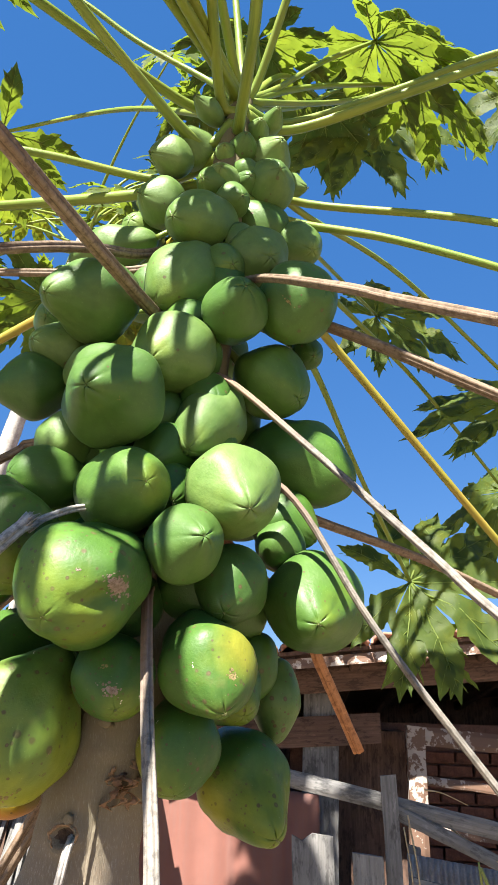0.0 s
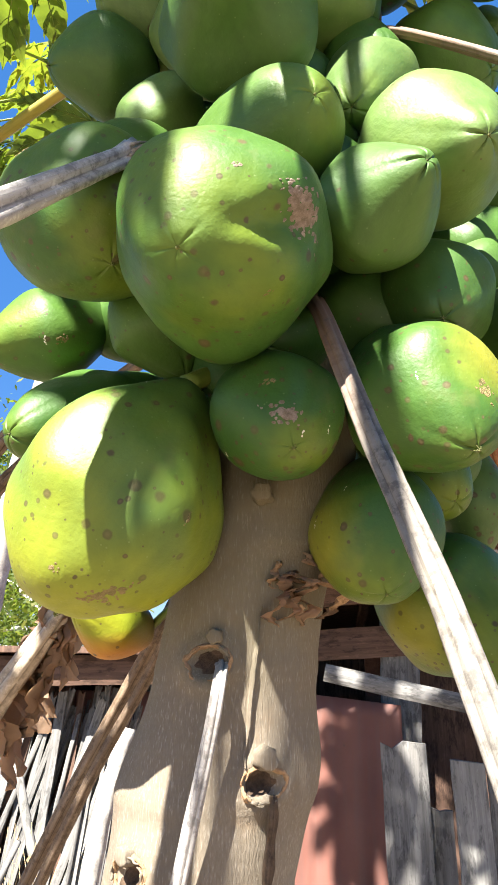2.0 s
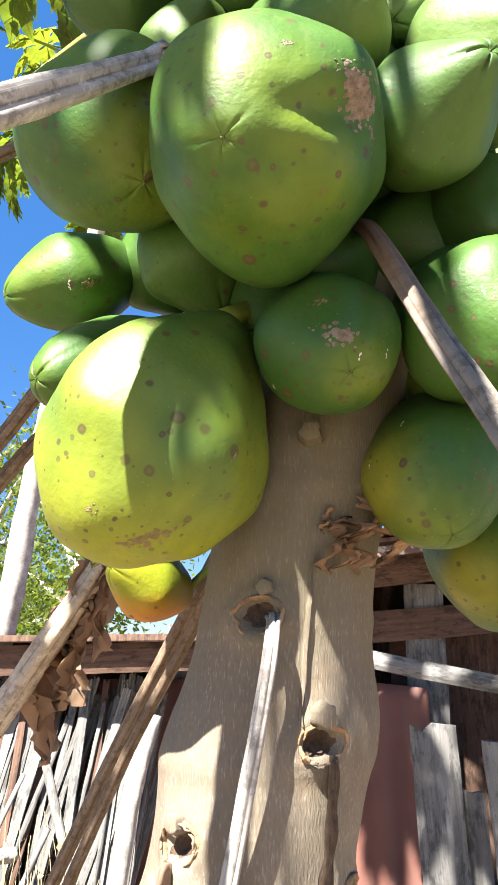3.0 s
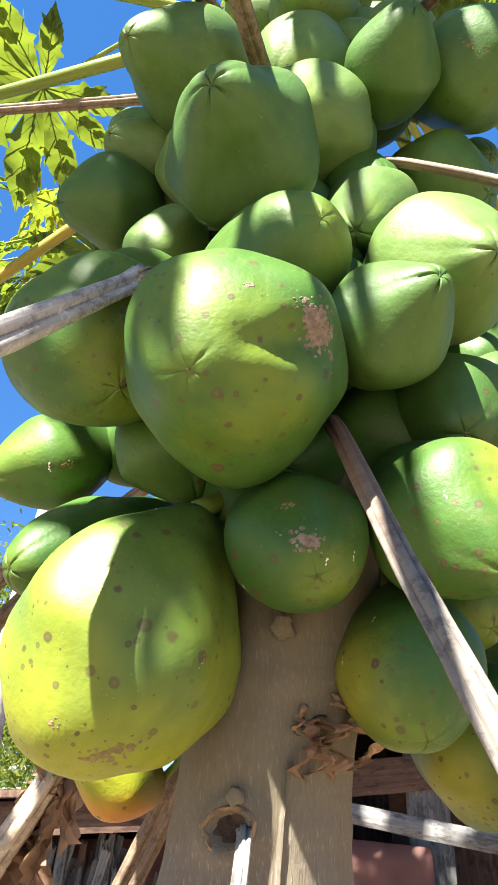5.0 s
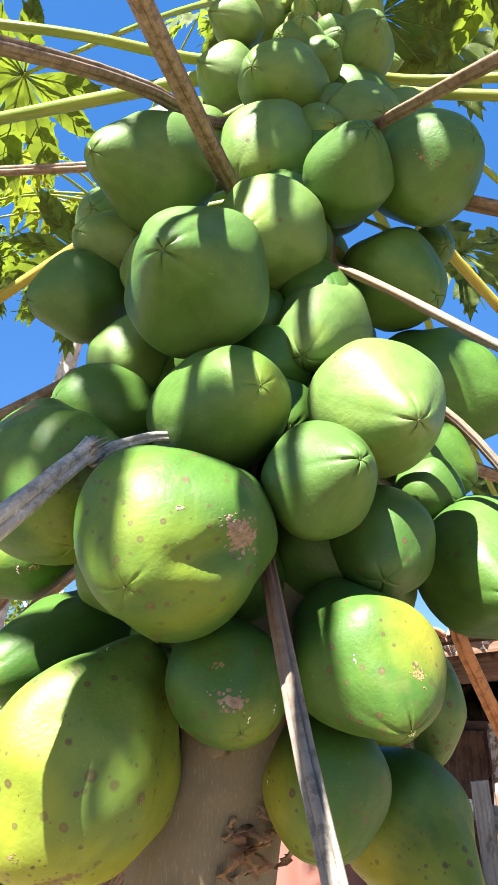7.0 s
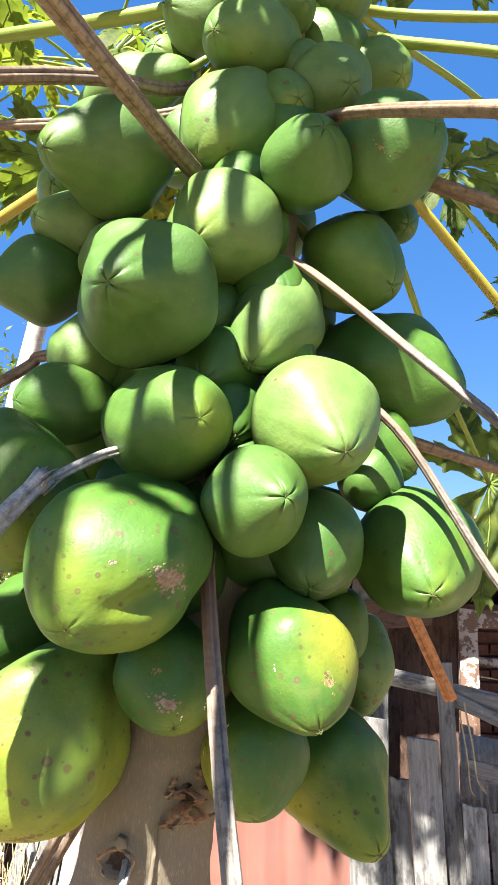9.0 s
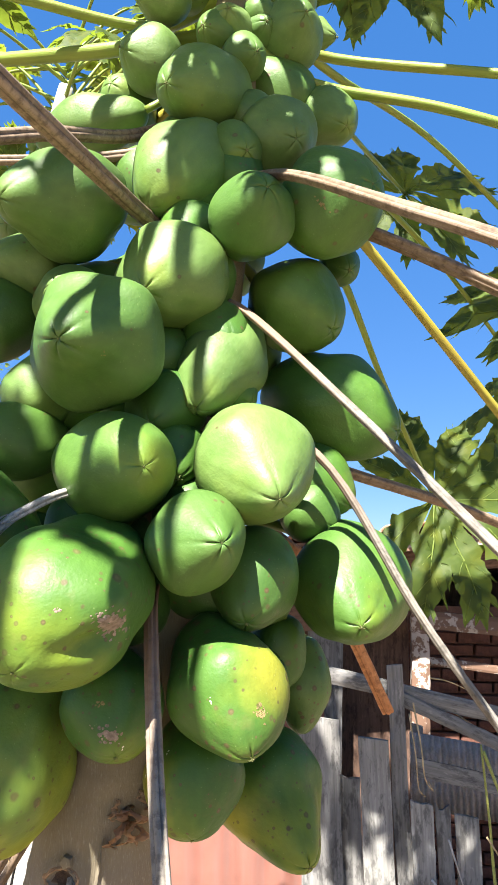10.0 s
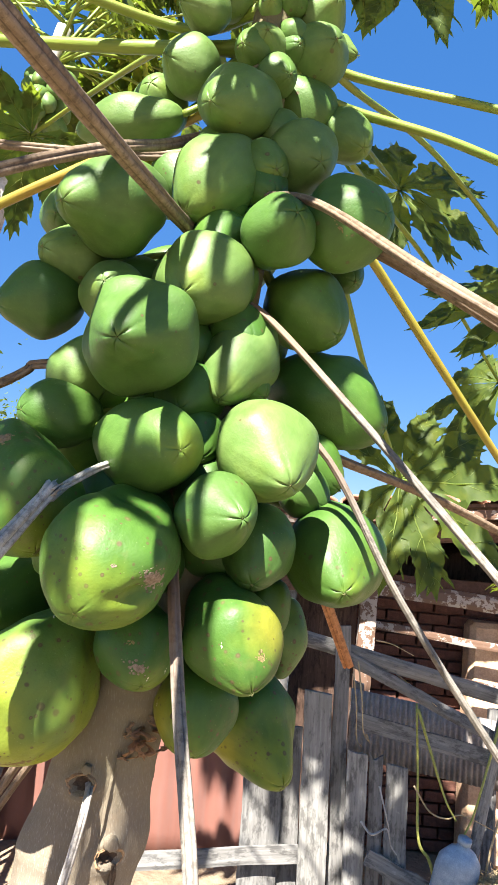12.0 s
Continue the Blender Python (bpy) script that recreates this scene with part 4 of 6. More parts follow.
stalk([root(40, 1.87), (0.036, 1.070, 1.812), (0.160, 1.045, 1.610), (0.299, 1.020, 1.417), (0.46, 0.98, 1.20)], 0.0056, 0.0056, STALK_GREY, "long bleached leaf stalk", "dry_petiole", 0.2)
stalk([root(75, 1.86), (0.074, 1.264, 1.824), (0.311, 1.382, 1.767), (0.60, 1.50, 1.66)], 0.010, 0.008, STALK_BROWN, "brown dry leaf stalk", "dry_petiole", 0.12)
stalk([root(12, 1.66), (-0.140, 0.988, 1.626), (-0.108, 0.885, 1.488), (-0.075, 0.795, 1.358), (-0.04, 0.68, 1.17)], 0.0076, 0.0076, STALK_GREY, "bleached dry leaf stalk with a dark groove", "dry_petiole", 0.20)
broken = stalk([(-0.277, 0.892, 1.714), (-0.305, 0.845, 1.657), (-0.334, 0.796, 1.598), (-0.40, 0.683, 1.463)], 0.0085, 0.0145, STALK_SNAPPED, "broken grey dry leaf stalk with a ragged end", "dry_petiole", 0.22)
stalk([root(-40, 1.74), (-0.225, 0.985, 1.755), (-0.262, 0.915, 1.724), (-0.280, 0.895, 1.700)], 0.006, 0.005, STALK_SNAPPED, "torn strip of a broken leaf stalk", "dry_petiole", 0.22)
for k in range(9):
    rng = random.Random(70 + k)
    p = Vector((-0.277 + rng.uniform(-0.006, 0.006), 0.883 + rng.uniform(-0.006, 0.006), 1.706 + rng.uniform(-0.005, 0.005)))
    q = p + Vector((0.022, 0.018, 0.026)) * rng.uniform(0.25, 0.75) + Vector((rng.uniform(-0.006, 0.006), rng.uniform(-0.006, 0.006), rng.uniform(-0.006, 0.004)))
    bm = bmesh.new()
    tube(bm, [p, p.lerp(q, 0.5) + Vector((0, 0, 0.001)), q], lambda u: 0.0030 * (1 - 0.8 * u), 5, 0.0, 3, 0.5)
    tree_part("splinter", bm, STALK_SNAPPED, "", broken)
stalk([root(-75, 1.92), (-0.379, 1.116, 1.904), (-0.428, 1.107, 1.871), (-0.75, 1.03, 1.66)], 0.009, 0.007, STALK_BROWN, "brown dry leaf stalk", "dry_petiole", 0.14)
stalk([root(85, 1.78), (0.060, 1.394, 1.665), (0.098, 1.45, 1.590), (0.174, 1.56, 1.438)], 0.010, 0.0115, STALK_ORANGE, "broken orange-brown leaf stalk", "dry_petiole", 0.14)
stalk([root(-3, 1.347), (-0.220, 1.012, 1.334), (-0.226, 1.008, 1.293), (-0.240, 1.012, 1.227), (-0.255, 1.022, 1.164), (-0.29, 1.03, 1.02), (-0.32, 1.02, 0.80)], 0.0050, 0.0068, STALK_SNAPPED, "bleached stalk hanging down the trunk", "dry_petiole", 0.22)
stalk([root(-100, 1.43), (-0.340, 1.245, 1.355), (-0.422, 1.289, 1.223), (-0.510, 1.339, 1.070), (-0.60, 1.38, 0.90)], 0.007, 0.0075, STALK_BROWN, "long brown stalk hanging down", "dry_petiole", 0.3)
stalk([root(-95, 1.42), (-0.325, 1.228, 1.347), (-0.405, 1.272, 1.220), (-0.487, 1.321, 1.070), (-0.57, 1.36, 0.90)], 0.0058, 0.0066, STALK_BROWN, "long brown stalk hanging down", "dry_petiole", 0.2)
stalk([root(-105, 1.62), (-0.40, 1.315, 1.50), (-0.520, 1.327, 1.336), (-0.586, 1.332, 1.243), (-0.72, 1.34, 1.06)], 0.013, 0.019, STALK_WHITE, "thick bleached stalk with a withered leaf", "dry_petiole", 0.16)
stalk([root(-105, 1.80), (-0.44, 1.33, 1.78), (-0.554, 1.343, 1.675), (-0.630, 1.356, 1.587), (-0.80, 1.38, 1.40)], 0.009, 0.012, STALK_BROWN, "reddish brown dry stalk", "dry_petiole", 0.16)
stalk([root(-115, 1.74), (-0.45, 1.37, 1.72), (-0.586, 1.390, 1.603), (-0.648, 1.398, 1.539), (-0.82, 1.42, 1.35)], 0.009, 0.012, STALK_BROWN, "reddish brown dry stalk", "dry_petiole", 0.16)

# living stalks with leaves
live([root(95, 2.36), (0.118, 1.375, 2.245), (0.316, 1.509, 2.054), (0.512, 1.642, 1.864), (0.72, 1.76, 1.66)], 0.010, 0.008, 0.30, 3, stem=STALK_YELLOW, mat=LEAF_YELLOW, droop=0.6, label="yellowing stalk that droops outwards")
live([root(120, 2.36), (0.080, 1.50, 2.265), (0.22, 1.90, 2.13), (0.389, 2.196, 1.886)], 0.009, 0.006, 0.44, 4, (0.9, 0.10, 0.0), (0.1, -0.9, 0.42), 0.15)
live([root(60, 2.47), (0.036, 1.215, 2.425), (0.25, 1.20, 2.36), (0.55, 1.17, 2.22), (0.75, 1.15, 2.08)], 0.010, 0.007, 0.32, 5, droop=0.5)
live([root(75, 2.58), (0.039, 1.305, 2.553), (0.447, 1.25, 2.44), (0.85, 1.20, 2.26)], 0.010, 0.007, 0.34, 6, droop=0.5)
live([root(100, 2.60), (0.051, 1.364, 2.579), (0.34, 1.70, 2.62), (0.80, 2.20, 2.50)], 0.009, 0.006, 0.42, 7, (-0.9, 0.1, -0.20), (0.0, -0.75, 0.65), 0.15)
live([root(110, 2.52), (0.06, 1.50, 2.60), (0.32, 2.15, 2.78)], 0.008, 0.005, 0.36, 41, (0.75, 0.15, 0.15), (-0.1, -0.92, 0.35), 0.2)
live([root(130, 2.55), (0.10, 1.60, 2.55), (0.45, 2.20, 2.55), (0.86, 2.75, 2.35)], 0.009, 0.006, 0.36, 9, (-0.5, 0.2, -0.5), (0, -0.7, 0.7), 0.3)

live([root(45, 2.72), (0.04, 1.27, 2.74), (0.28, 1.28, 2.84), (0.51, 1.25, 2.91), (0.85, 1.20, 2.94)], 0.012, 0.008, 0.36, 10, droop=0.35)
live([root(50, 2.70), (0.04, 1.27, 2.72), (0.28, 1.22, 2.76), (0.48, 1.17, 2.79), (0.80, 1.08, 2.80)], 0.013, 0.009, 0.36, 11, droop=0.4)
live([root(80, 2.74), (0.06, 1.42, 2.95), (0.20, 1.80, 3.42), (0.33, 2.15, 3.66)], 0.008, 0.005, 0.42, 12, (0.20, -0.10, -0.95), (-0.1, -0.8, 0.45), 0.15)
live([root(90, 2.76), (0.20, 1.45, 3.0), (0.60, 1.80, 3.50), (0.95, 2.02, 3.70)], 0.008, 0.005, 0.40, 26, (-0.15, 0.0, -0.95), (-0.1, -0.8, 0.5), 0.2)
live([root(-20, 2.66), (-0.150, 1.18, 2.60), (-0.27, 1.03, 2.65), (-0.40, 0.84, 2.72), (-0.60, 0.50, 2.84), (-0.98, 0.02, 2.96)], 0.013, 0.009, 0.26, 13, droop=0.3)
live([root(-10, 2.70), (-0.11, 1.17, 2.72), (-0.108, 0.93, 2.79), (-0.10, 0.64, 2.87)], 0.013, 0.010, 0.22, 14, (0.02, -0.5, -0.05), droop=0.2)
live([root(10, 2.66), (-0.062, 1.14, 2.62), (-0.012, 0.88, 2.68), (-0.02, 0.58, 2.80), (0.03, 0.15, 2.92), (0.08, -0.25, 2.96)], 0.013, 0.008, 0.26, 15, droop=0.3)
# these seven hang above the view, placed to cast dapples on the fruit
live([root(-7, 2.75), (-0.347, 0.357, 2.820), (-0.565, -0.513, 2.861)], 0.011, 0.008, 0.30, 38, (-0.57, -0.77, -0.29), (-0.24, -0.15, 1), 0.25)
live([root(-15, 2.75), (-0.289, 0.701, 2.858), (-0.713, 0.180, 3.082)], 0.011, 0.008, 0.12, 26, (-0.11, -0.95, -0.29), (-0.19, -0.15, 1), 0.25)
live([root(-3, 2.75), (-0.130, 0.910, 2.948), (-0.169, 0.584, 3.002)], 0.011, 0.008, 0.31, 40, (0.28, -0.92, -0.29), (0.28, -0.15, 1), 0.25)
live([root(-11, 2.75), (-0.409, 0.553, 2.866), (-0.634, -0.063, 3.063)], 0.011, 0.008, 0.25, 16, (-0.85, -0.45, -0.29), (0.19, -0.15, 1), 0.25)
live([root(-10, 2.75), (-0.448, 0.451, 2.800), (-0.774, -0.514, 2.873)], 0.011, 0.008, 0.21, 40, (-0.96, -0.02, -0.29), (-0.22, -0.15, 1), 0.25)
live([root(-16, 2.75), (-0.423, 0.691, 3.019), (-0.651, 0.319, 3.022)], 0.011, 0.008, 0.20, 7, (-0.66, -0.69, -0.29), (-0.12, -0.15, 1), 0.25)
live([root(-10, 2.75), (-0.406, 0.337, 2.746), (-0.765, -0.497, 2.932)], 0.011, 0.008, 0.34, 18, (-0.12, -0.95, -0.29), (-0.08, -0.15, 1), 0.25)
live([root(30, 2.76), (-0.03, 1.20, 2.80), (0.07, 1.06, 3.02), (0.20, 0.86, 3.28)], 0.011, 0.008, 0.36, 16, droop=0.3)
live([root(160, 2.78), (-0.04, 1.33, 2.90), (-0.06, 1.46, 3.24)], 0.010, 0.006, 0.30, 17, (-0.05, 0.5, 0.1), (0, -0.55, 0.9), 0.25)
live([root(110, 2.78), (0.0, 1.32, 2.90), (0.12, 1.40, 3.08), (0.27, 1.50, 3.27)], 0.009, 0.006, 0.40, 18, (0.45, 0.3, -0.05), (-0.1, -0.5, 0.9), 0.3)
live([root(-120, 2.78), (-0.17, 1.30, 2.92), (-0.34, 1.28, 3.03), (-0.52, 1.22, 3.14), (-0.75, 1.15, 3.2)], 0.009, 0.006, 0.34, 19, droop=0.3)
live([root(-60, 2.74), (-0.17, 1.22, 2.74), (-0.30, 1.10, 2.74), (-0.49, 0.90, 2.74), (-0.80, 0.58, 2.74)], 0.013, 0.009, 0.36, 20, droop=0.3)
live([root(-80, 2.58), (-0.24, 1.25, 2.57), (-0.50, 1.17, 2.58), (-0.85, 1.06, 2.56)], 0.011, 0.008, 0.34, 21, droop=0.35)
live([root(-130, 2.72), (-0.45, 1.55, 3.10), (-0.986, 1.90, 3.39)], 0.009, 0.006, 0.43, 31, (-0.85, 0.20, -0.35), (-0.30, 0.35, 0.90), 0.10)
live([root(-140, 2.66), (-0.45, 1.65, 2.75), (-0.80, 2.05, 2.80)], 0.009, 0.006, 0.30, 32, (-0.7, 0.3, -0.5), (-0.1, 0.35, 0.9), 0.3)
live([root(-115, 2.51), (-0.308, 1.245, 2.524), (-0.473, 1.276, 2.540), (-0.725, 1.324, 2.567), (-1.05, 1.38, 2.60)], 0.014, 0.011, 0.32, 23, droop=0.35, mat=LEAF_YELLOW)
live([root(-120, 2.43), (-0.30, 1.34, 2.41), (-0.533, 1.396, 2.313), (-0.740, 1.442, 2.215), (-1.0, 1.50, 2.08)], 0.012, 0.010, 0.30, 33, droop=0.5, stem=STALK_YELLOW)
live([root(180, 2.78), (-0.08, 1.45, 3.0), (-0.25, 1.70, 3.3)], 0.010, 0.006, 0.20, 24, (-0.2, 0.4, 0.0), (0, -0.5, 0.9), 0.3)
live([root(140, 2.78), (0.1, 1.45, 3.05), (0.42, 1.72, 3.35)], 0.010, 0.006, 0.36, 25, (0.4, 0.3, -0.1), (-0.1, -0.5, 0.9), 0.3)

live([root(175, 2.78), (-0.09, 1.45, 3.10), (-0.12, 1.75, 3.50)], 0.010, 0.006, 0.24, 27, (-0.3, 0.5, -0.05), (0, -0.4, 0.9), 0.3)
live([root(165, 2.78), (0.02, 1.50, 3.15), (0.14, 2.02, 3.62)], 0.010, 0.006, 0.38, 29, (0.1, 0.6, -0.1), (0, -0.4, 0.9), 0.3)
# added mostly above the view, to shade the crown leaves behind it
live([root(0, 2.79), (-0.10, 1.18, 3.15), (-0.14, 1.16, 3.58)], 0.010, 0.006, 0.40, 34, (-0.3, -0.2, -0.05), (0, -0.2, 1), 0.3)

# ---- fruit ----
def papaya(x, y, z, ax, ay, az, length, width, ripe=0.05, wax=0.2, spots=0.3, knob=0.5, label="", lump=1.0, folds=(), shape=None, taper=0.12, blush=None):
    """A papaya with its middle at (x, y, z), its blossom end pointing along (ax, ay, az)."""
    seed = shape or int(abs(x * 7919 + y * 104729 + z * 1299709)) % 9973
    rng = random.Random(seed)
    centre, way = Vector((x, y, z)), Vector((ax, ay, az)).normalized()
    bm = bmesh.new()
    nu, nv = 56, 70
    turn = rng.uniform(0, 6.28)
    shift = Vector((seed * 0.37, seed * 0.11, 0))
    m = Matrix.Translation(centre) @ way.to_track_quat("-Z", "Y").to_matrix().to_4x4()
    creases = [(m.inverted() @ Vector(a), m.inverted() @ Vector(b), depth, wide) for a, b, depth, wide in folds]
    rings = []
    for i in range(1, nu):
        u = i / nu
        th = math.pi * u
        zz = 0.5 * math.cos(th)
        r = 0.5 * math.sin(th) ** 0.86
        r *= 1.0 - 0.20 * (zz + 0.05) * (1 - abs(zz)) if zz > -0.05 else 1.0
        r *= 1 - 1.6 * taper * max(0.0, zz + 0.08) ** 1.2
        tipward = max(0.0, (-zz - 0.10) / 0.40)
        r *= 1 - 0.60 * knob * tipward ** 1.5 * (1.15 - 0.50 * tipward)
        zz -= 0.085 * knob * tipward ** 3
        ring = []
        for j in range(nv):
            a = 2 * math.pi * j / nv + turn
            five = math.cos(5 * a)
            cleft = abs(math.sin(2.5 * a)) ** 0.7          # rounded ridges with narrow grooves between them
            lobe = 1 + (0.010 + 0.024 * lump) * five * (0.6 + 0.4 * math.cos(th)) * (1 - 0.85 * min(1.0, tipward)) + 0.085 * (cleft - 0.70) * tipward ** 1.3 * (0.35 + 0.9 * knob)
            p = Vector((math.cos(a) * r * width * lobe, math.sin(a) * r * width * lobe, zz * length))
            q = p * 9 + shift
            p += p.normalized() * ((0.0045 + 0.0085 * lump) * noise.noise(q) + 0.0035 * noise.noise(q * 2.7)) * (width / 0.13)
            for a3, b3, depth, wide in creases:
                f = max(0.0, min(1.0, (p - a3).dot(b3 - a3) / (b3 - a3).length_squared))
                gap = (p - a3.lerp(b3, f)).length
                p -= p.normalized() * depth * math.exp(-(gap / wide) ** 2)
            near = math.hypot(p.x, p.y)
            if zz < 0 and near < 0.034:
                # five narrow grooves run out from the blossom end
                cut = max(0.0, 1 - 2.2 * abs(math.sin(2.5 * a)) ** 0.8)
                p.z += 0.0046 * (0.12 + knob) * cut * math.exp(-((near - 0.006) / 0.0095) ** 2) * (width / 0.13)
                p.z += 0.0022 * knob * math.exp(-(near / 0.004) ** 2)
            ring.append(bm.verts.new(p))
        rings.append(ring)
    top = bm.verts.new((0, 0, 0.49 * length))
    end = bm.verts.new((0, 0, -0.497 * length - 0.083 * knob * length))
    for r0, r1 in zip(rings, rings[1:]):
        for j in range(nv):
            k = (j + 1) % nv
            bm.faces.new((r0[j], r1[j], r1[k], r0[k]))
    for j in range(nv):
        k = (j + 1) % nv
        bm.faces.new((top, rings[0][j], rings[0][k]))
        bm.faces.new((end, rings[-1][k], rings[-1][j]))
    if blush:
        # yellow flank: a soft spot round a point of the skin
        layer = bm.verts.layers.float.new("blush")
        place, wide = m.inverted() @ Vector(blush[:3]), blush[3]
        for vert in bm.verts:
            vert[layer] = math.exp(-((vert.co - place).length / wide) ** 2)
    ob = mesh_object("papaya", bm, SKIN)
    ob.matrix_basis = m
    ob.color = (ripe, wax, spots, 1)
    tagged(ob, label, "papaya", "papayas on the tree")
    # blossom end: a small dark star with a dry point
    bm = bmesh.new()
    zt = end_z = -0.497 * length - 0.083 * knob * length
    for k in range(5):
        a = 2 * math.pi * (k + 0.5) / 5 + turn
        d = Vector((math.cos(a), math.sin(a), 0))
        s = (0.0026 + 0.0018 * rng.random()) * (0.6 if knob < 0.45 else 1.0)
        tube(bm, [Vector((0, 0, zt + 0.0010)), d * s * 0.6 + Vector((0, 0, zt - 0.0008)), d * s * 1.5 + Vector((0, 0, zt + 0.0028))], lambda u: 0.0007 * (1 - 0.75 * u), 5)
    tube(bm, [Vector((0, 0, zt + 0.002)), Vector((0.0005, 0, zt - 0.0020))], lambda u: 0.0012 * (1 - 0.4 * u), 7)
    part("blossom_end", bm, TIP if knob >= 0.45 else TIP_PALE, ob, "dry dark blossom end")
    # stalk from the shoulder to the trunk
    head = ob.matrix_basis @ Vector((0, 0, 0.47 * length))
    c, r = axis_at(min(head.z + 0.035, 2.72))
    d = head - c
    d.z = 0
    foot = c + d.normalized() * (r * 0.7)
    inv = ob.matrix_basis.inverted()
    bm = bmesh.new()
    mid = head.lerp(foot, 0.5) + Vector((0, 0, 0.010))
    tube(bm, bend([inv @ head, inv @ mid, inv @ foot], 5), lambda u: 0.0070 * (0.85 + 0.4 * abs(u - 0.5)) * min(1.3, width / 0.11), 8, 0.06, 5)
    part("fruit_stalk", bm, STALK_GREEN, ob, "short green fruit stalk")
    return ob


def scab(fruit, place, along, length, width, material, label, seed=1):
    """A raised corky scar that follows the skin round a place, stretched along a direction."""
    inv = fruit.matrix_basis.inverted()
    near = inv @ Vector(place)
    skin = BVHTree.FromPolygons([v.co for v in fruit.data.vertices], [p.vertices for p in fruit.data.polygons])
    at, normal, _, _ = skin.find_nearest(near)
    long = (inv.to_3x3() @ Vector(along)).normalized()
    long = (long - normal * long.dot(normal)).normalized()
    wide = normal.cross(long)
    bm = bmesh.new()
    rng = random.Random(seed * 17)
    for k in range(max(6, int(length * width * 230000))):
        u, v = rng.gauss(0, 0.42), rng.gauss(0, 0.42)
        u, v = max(-1.2, min(1.2, u)), max(-1.2, min(1.2, v))
        big = (1.15 - math.hypot(u, v) * 0.6) * rng.uniform(0.3, 1.0) * min(0.0036, 0.26 * width + 0.0005)
        big = max(big, 0.0006)
        n, turn, long_one = 10, rng.uniform(0, 6.28), rng.uniform(0.6, 1.7)
        middle = at + long * (u * length) + wide * (v * width)
        ring = []
        for j in range(n):
            a = 2 * math.pi * j / n
            r = big * (1 + 0.45 * noise.noise(Vector((math.cos(a) * 1.4 + k, math.sin(a) * 1.4, seed))))
            p, nrm, _, _ = skin.find_nearest(middle + long * (math.cos(a + turn) * r * long_one) + wide * (math.sin(a + turn) * r))
            ring.append(bm.verts.new(p + nrm * 0.00012))
        p, nrm, _, _ = skin.find_nearest(middle)
        top = bm.verts.new(p + nrm * (0.0003 + 0.00025 * rng.random()))
        for j in range(n):
            bm.faces.new((top, ring[j], ring[(j + 1) % n]))
    return part("scab", bm, material, fruit, label)


papaya(-0.098, 1.168, 2.487, 0.12, -0.98, -0.16, 0.093, 0.077, 0.14, 0.42, 0.05, 0.9, "small young papaya high under the crown", 0.5, shape=1690)
papaya(-0.010, 1.212, 2.503, 0.40, -0.90, -0.15, 0.145, 0.107, 0.10, 0.30, 0.05, 0.6, "firm pale green unripe papaya", 1, shape=1097)
papaya(-0.123, 1.120, 2.351, -0.36, -0.78, -0.51, 0.195, 0.119, 0.10, 0.30, 0.05, 0.6, "firm pale green unripe papaya", 1, shape=2338)
papaya(-0.219, 1.183, 2.448, -0.61, -0.77, -0.17, 0.110, 0.101, 0.10, 0.30, 0.05, 0.6, "firm pale green unripe papaya", 1, shape=3946)
papaya(-0.275, 1.271, 2.430, -0.19, -0.98, 0.05, 0.115, 0.107, 0.10, 0.30, 0.05, 0.6, "firm pale green unripe papaya", 1, shape=66)
papaya(-0.306, 1.192, 2.347, -0.97, 0.21, -0.12, 0.187, 0.095, 0.10, 0.30, 0.05, 0.6, "firm pale green unripe papaya", 1, shape=9067)
papaya(-0.140, 1.099, 2.216, -0.43, -0.39, -0.82, 0.175, 0.126, 0.10, 0.30, 0.05, 0.6, "firm pale green unripe papaya", 1, shape=5438)
papaya(-0.020, 1.134, 2.274, 0.45, -0.75, -0.45, 0.110, 0.118, 0.10, 0.30, 0.05, 0.6, "firm pale green unripe papaya", 1, shape=5353)
papaya(0.055, 1.232, 2.379, 0.44, -0.60, -0.65, 0.115, 0.092, 0.10, 0.30, 0.05, 0.6, "firm pale green unripe papaya", 1, shape=8032)
papaya(-0.045, 1.045, 2.108, 0.28, -0.96, -0.02, 0.134, 0.113, 0.1, 0.1, 0.05, 0.8, "olive-green papaya with a blunt star end", 0.8, shape=7810)
scratched = papaya(0.047, 1.100, 2.151, 0.68, -0.73, -0.04, 0.152, 0.146, 0.05, 0.1, 0.30, 0.6, "dark green papaya with a pale scratch", 1, shape=6459)
papaya(-0.273, 1.026, 2.122, -0.48, -0.79, -0.38, 0.202, 0.133, 0.06, 0.2, 0.05, 0.6, "pale green papaya with wrinkled shoulder", 1.3, shape=7829)
papaya(-0.146, 1.053, 2.036, -0.21, -0.80, -0.56, 0.171, 0.140, 0.10, 0.30, 0.05, 0.6, "firm pale green unripe papaya", 1, shape=5925)
papaya(0.002, 1.165, 2.038, 0.73, -0.35, -0.58, 0.129, 0.140, 0.12, 0.1, 0.05, 0.6, "firm dark green unripe papaya", 1, shape=8937)
papaya(-0.084, 1.094, 1.936, -0.21, -0.65, -0.73, 0.189, 0.114, 0.10, 0.30, 0.05, 0.6, "firm pale green unripe papaya", 1, shape=5129)
ridged = papaya(-0.211, 0.963, 1.922, -0.09, -0.94, -0.33, 0.165, 0.155, 0.1, 0.14, 0.05, 1, "lumpy ridged green papaya with a pointed end", 1.3, shape=9485)
papaya(-0.376, 1.078, 1.991, -0.85, -0.43, -0.31, 0.124, 0.111, 0.12, 0.1, 0.05, 0.6, "firm dark green unripe papaya", 1, shape=2489)
papaya(-0.270, 1.051, 1.999, -0.06, -1.00, 0.00, 0.100, 0.097, 0.10, 0.30, 0.05, 0.6, "firm pale green unripe papaya", 1, shape=1729)
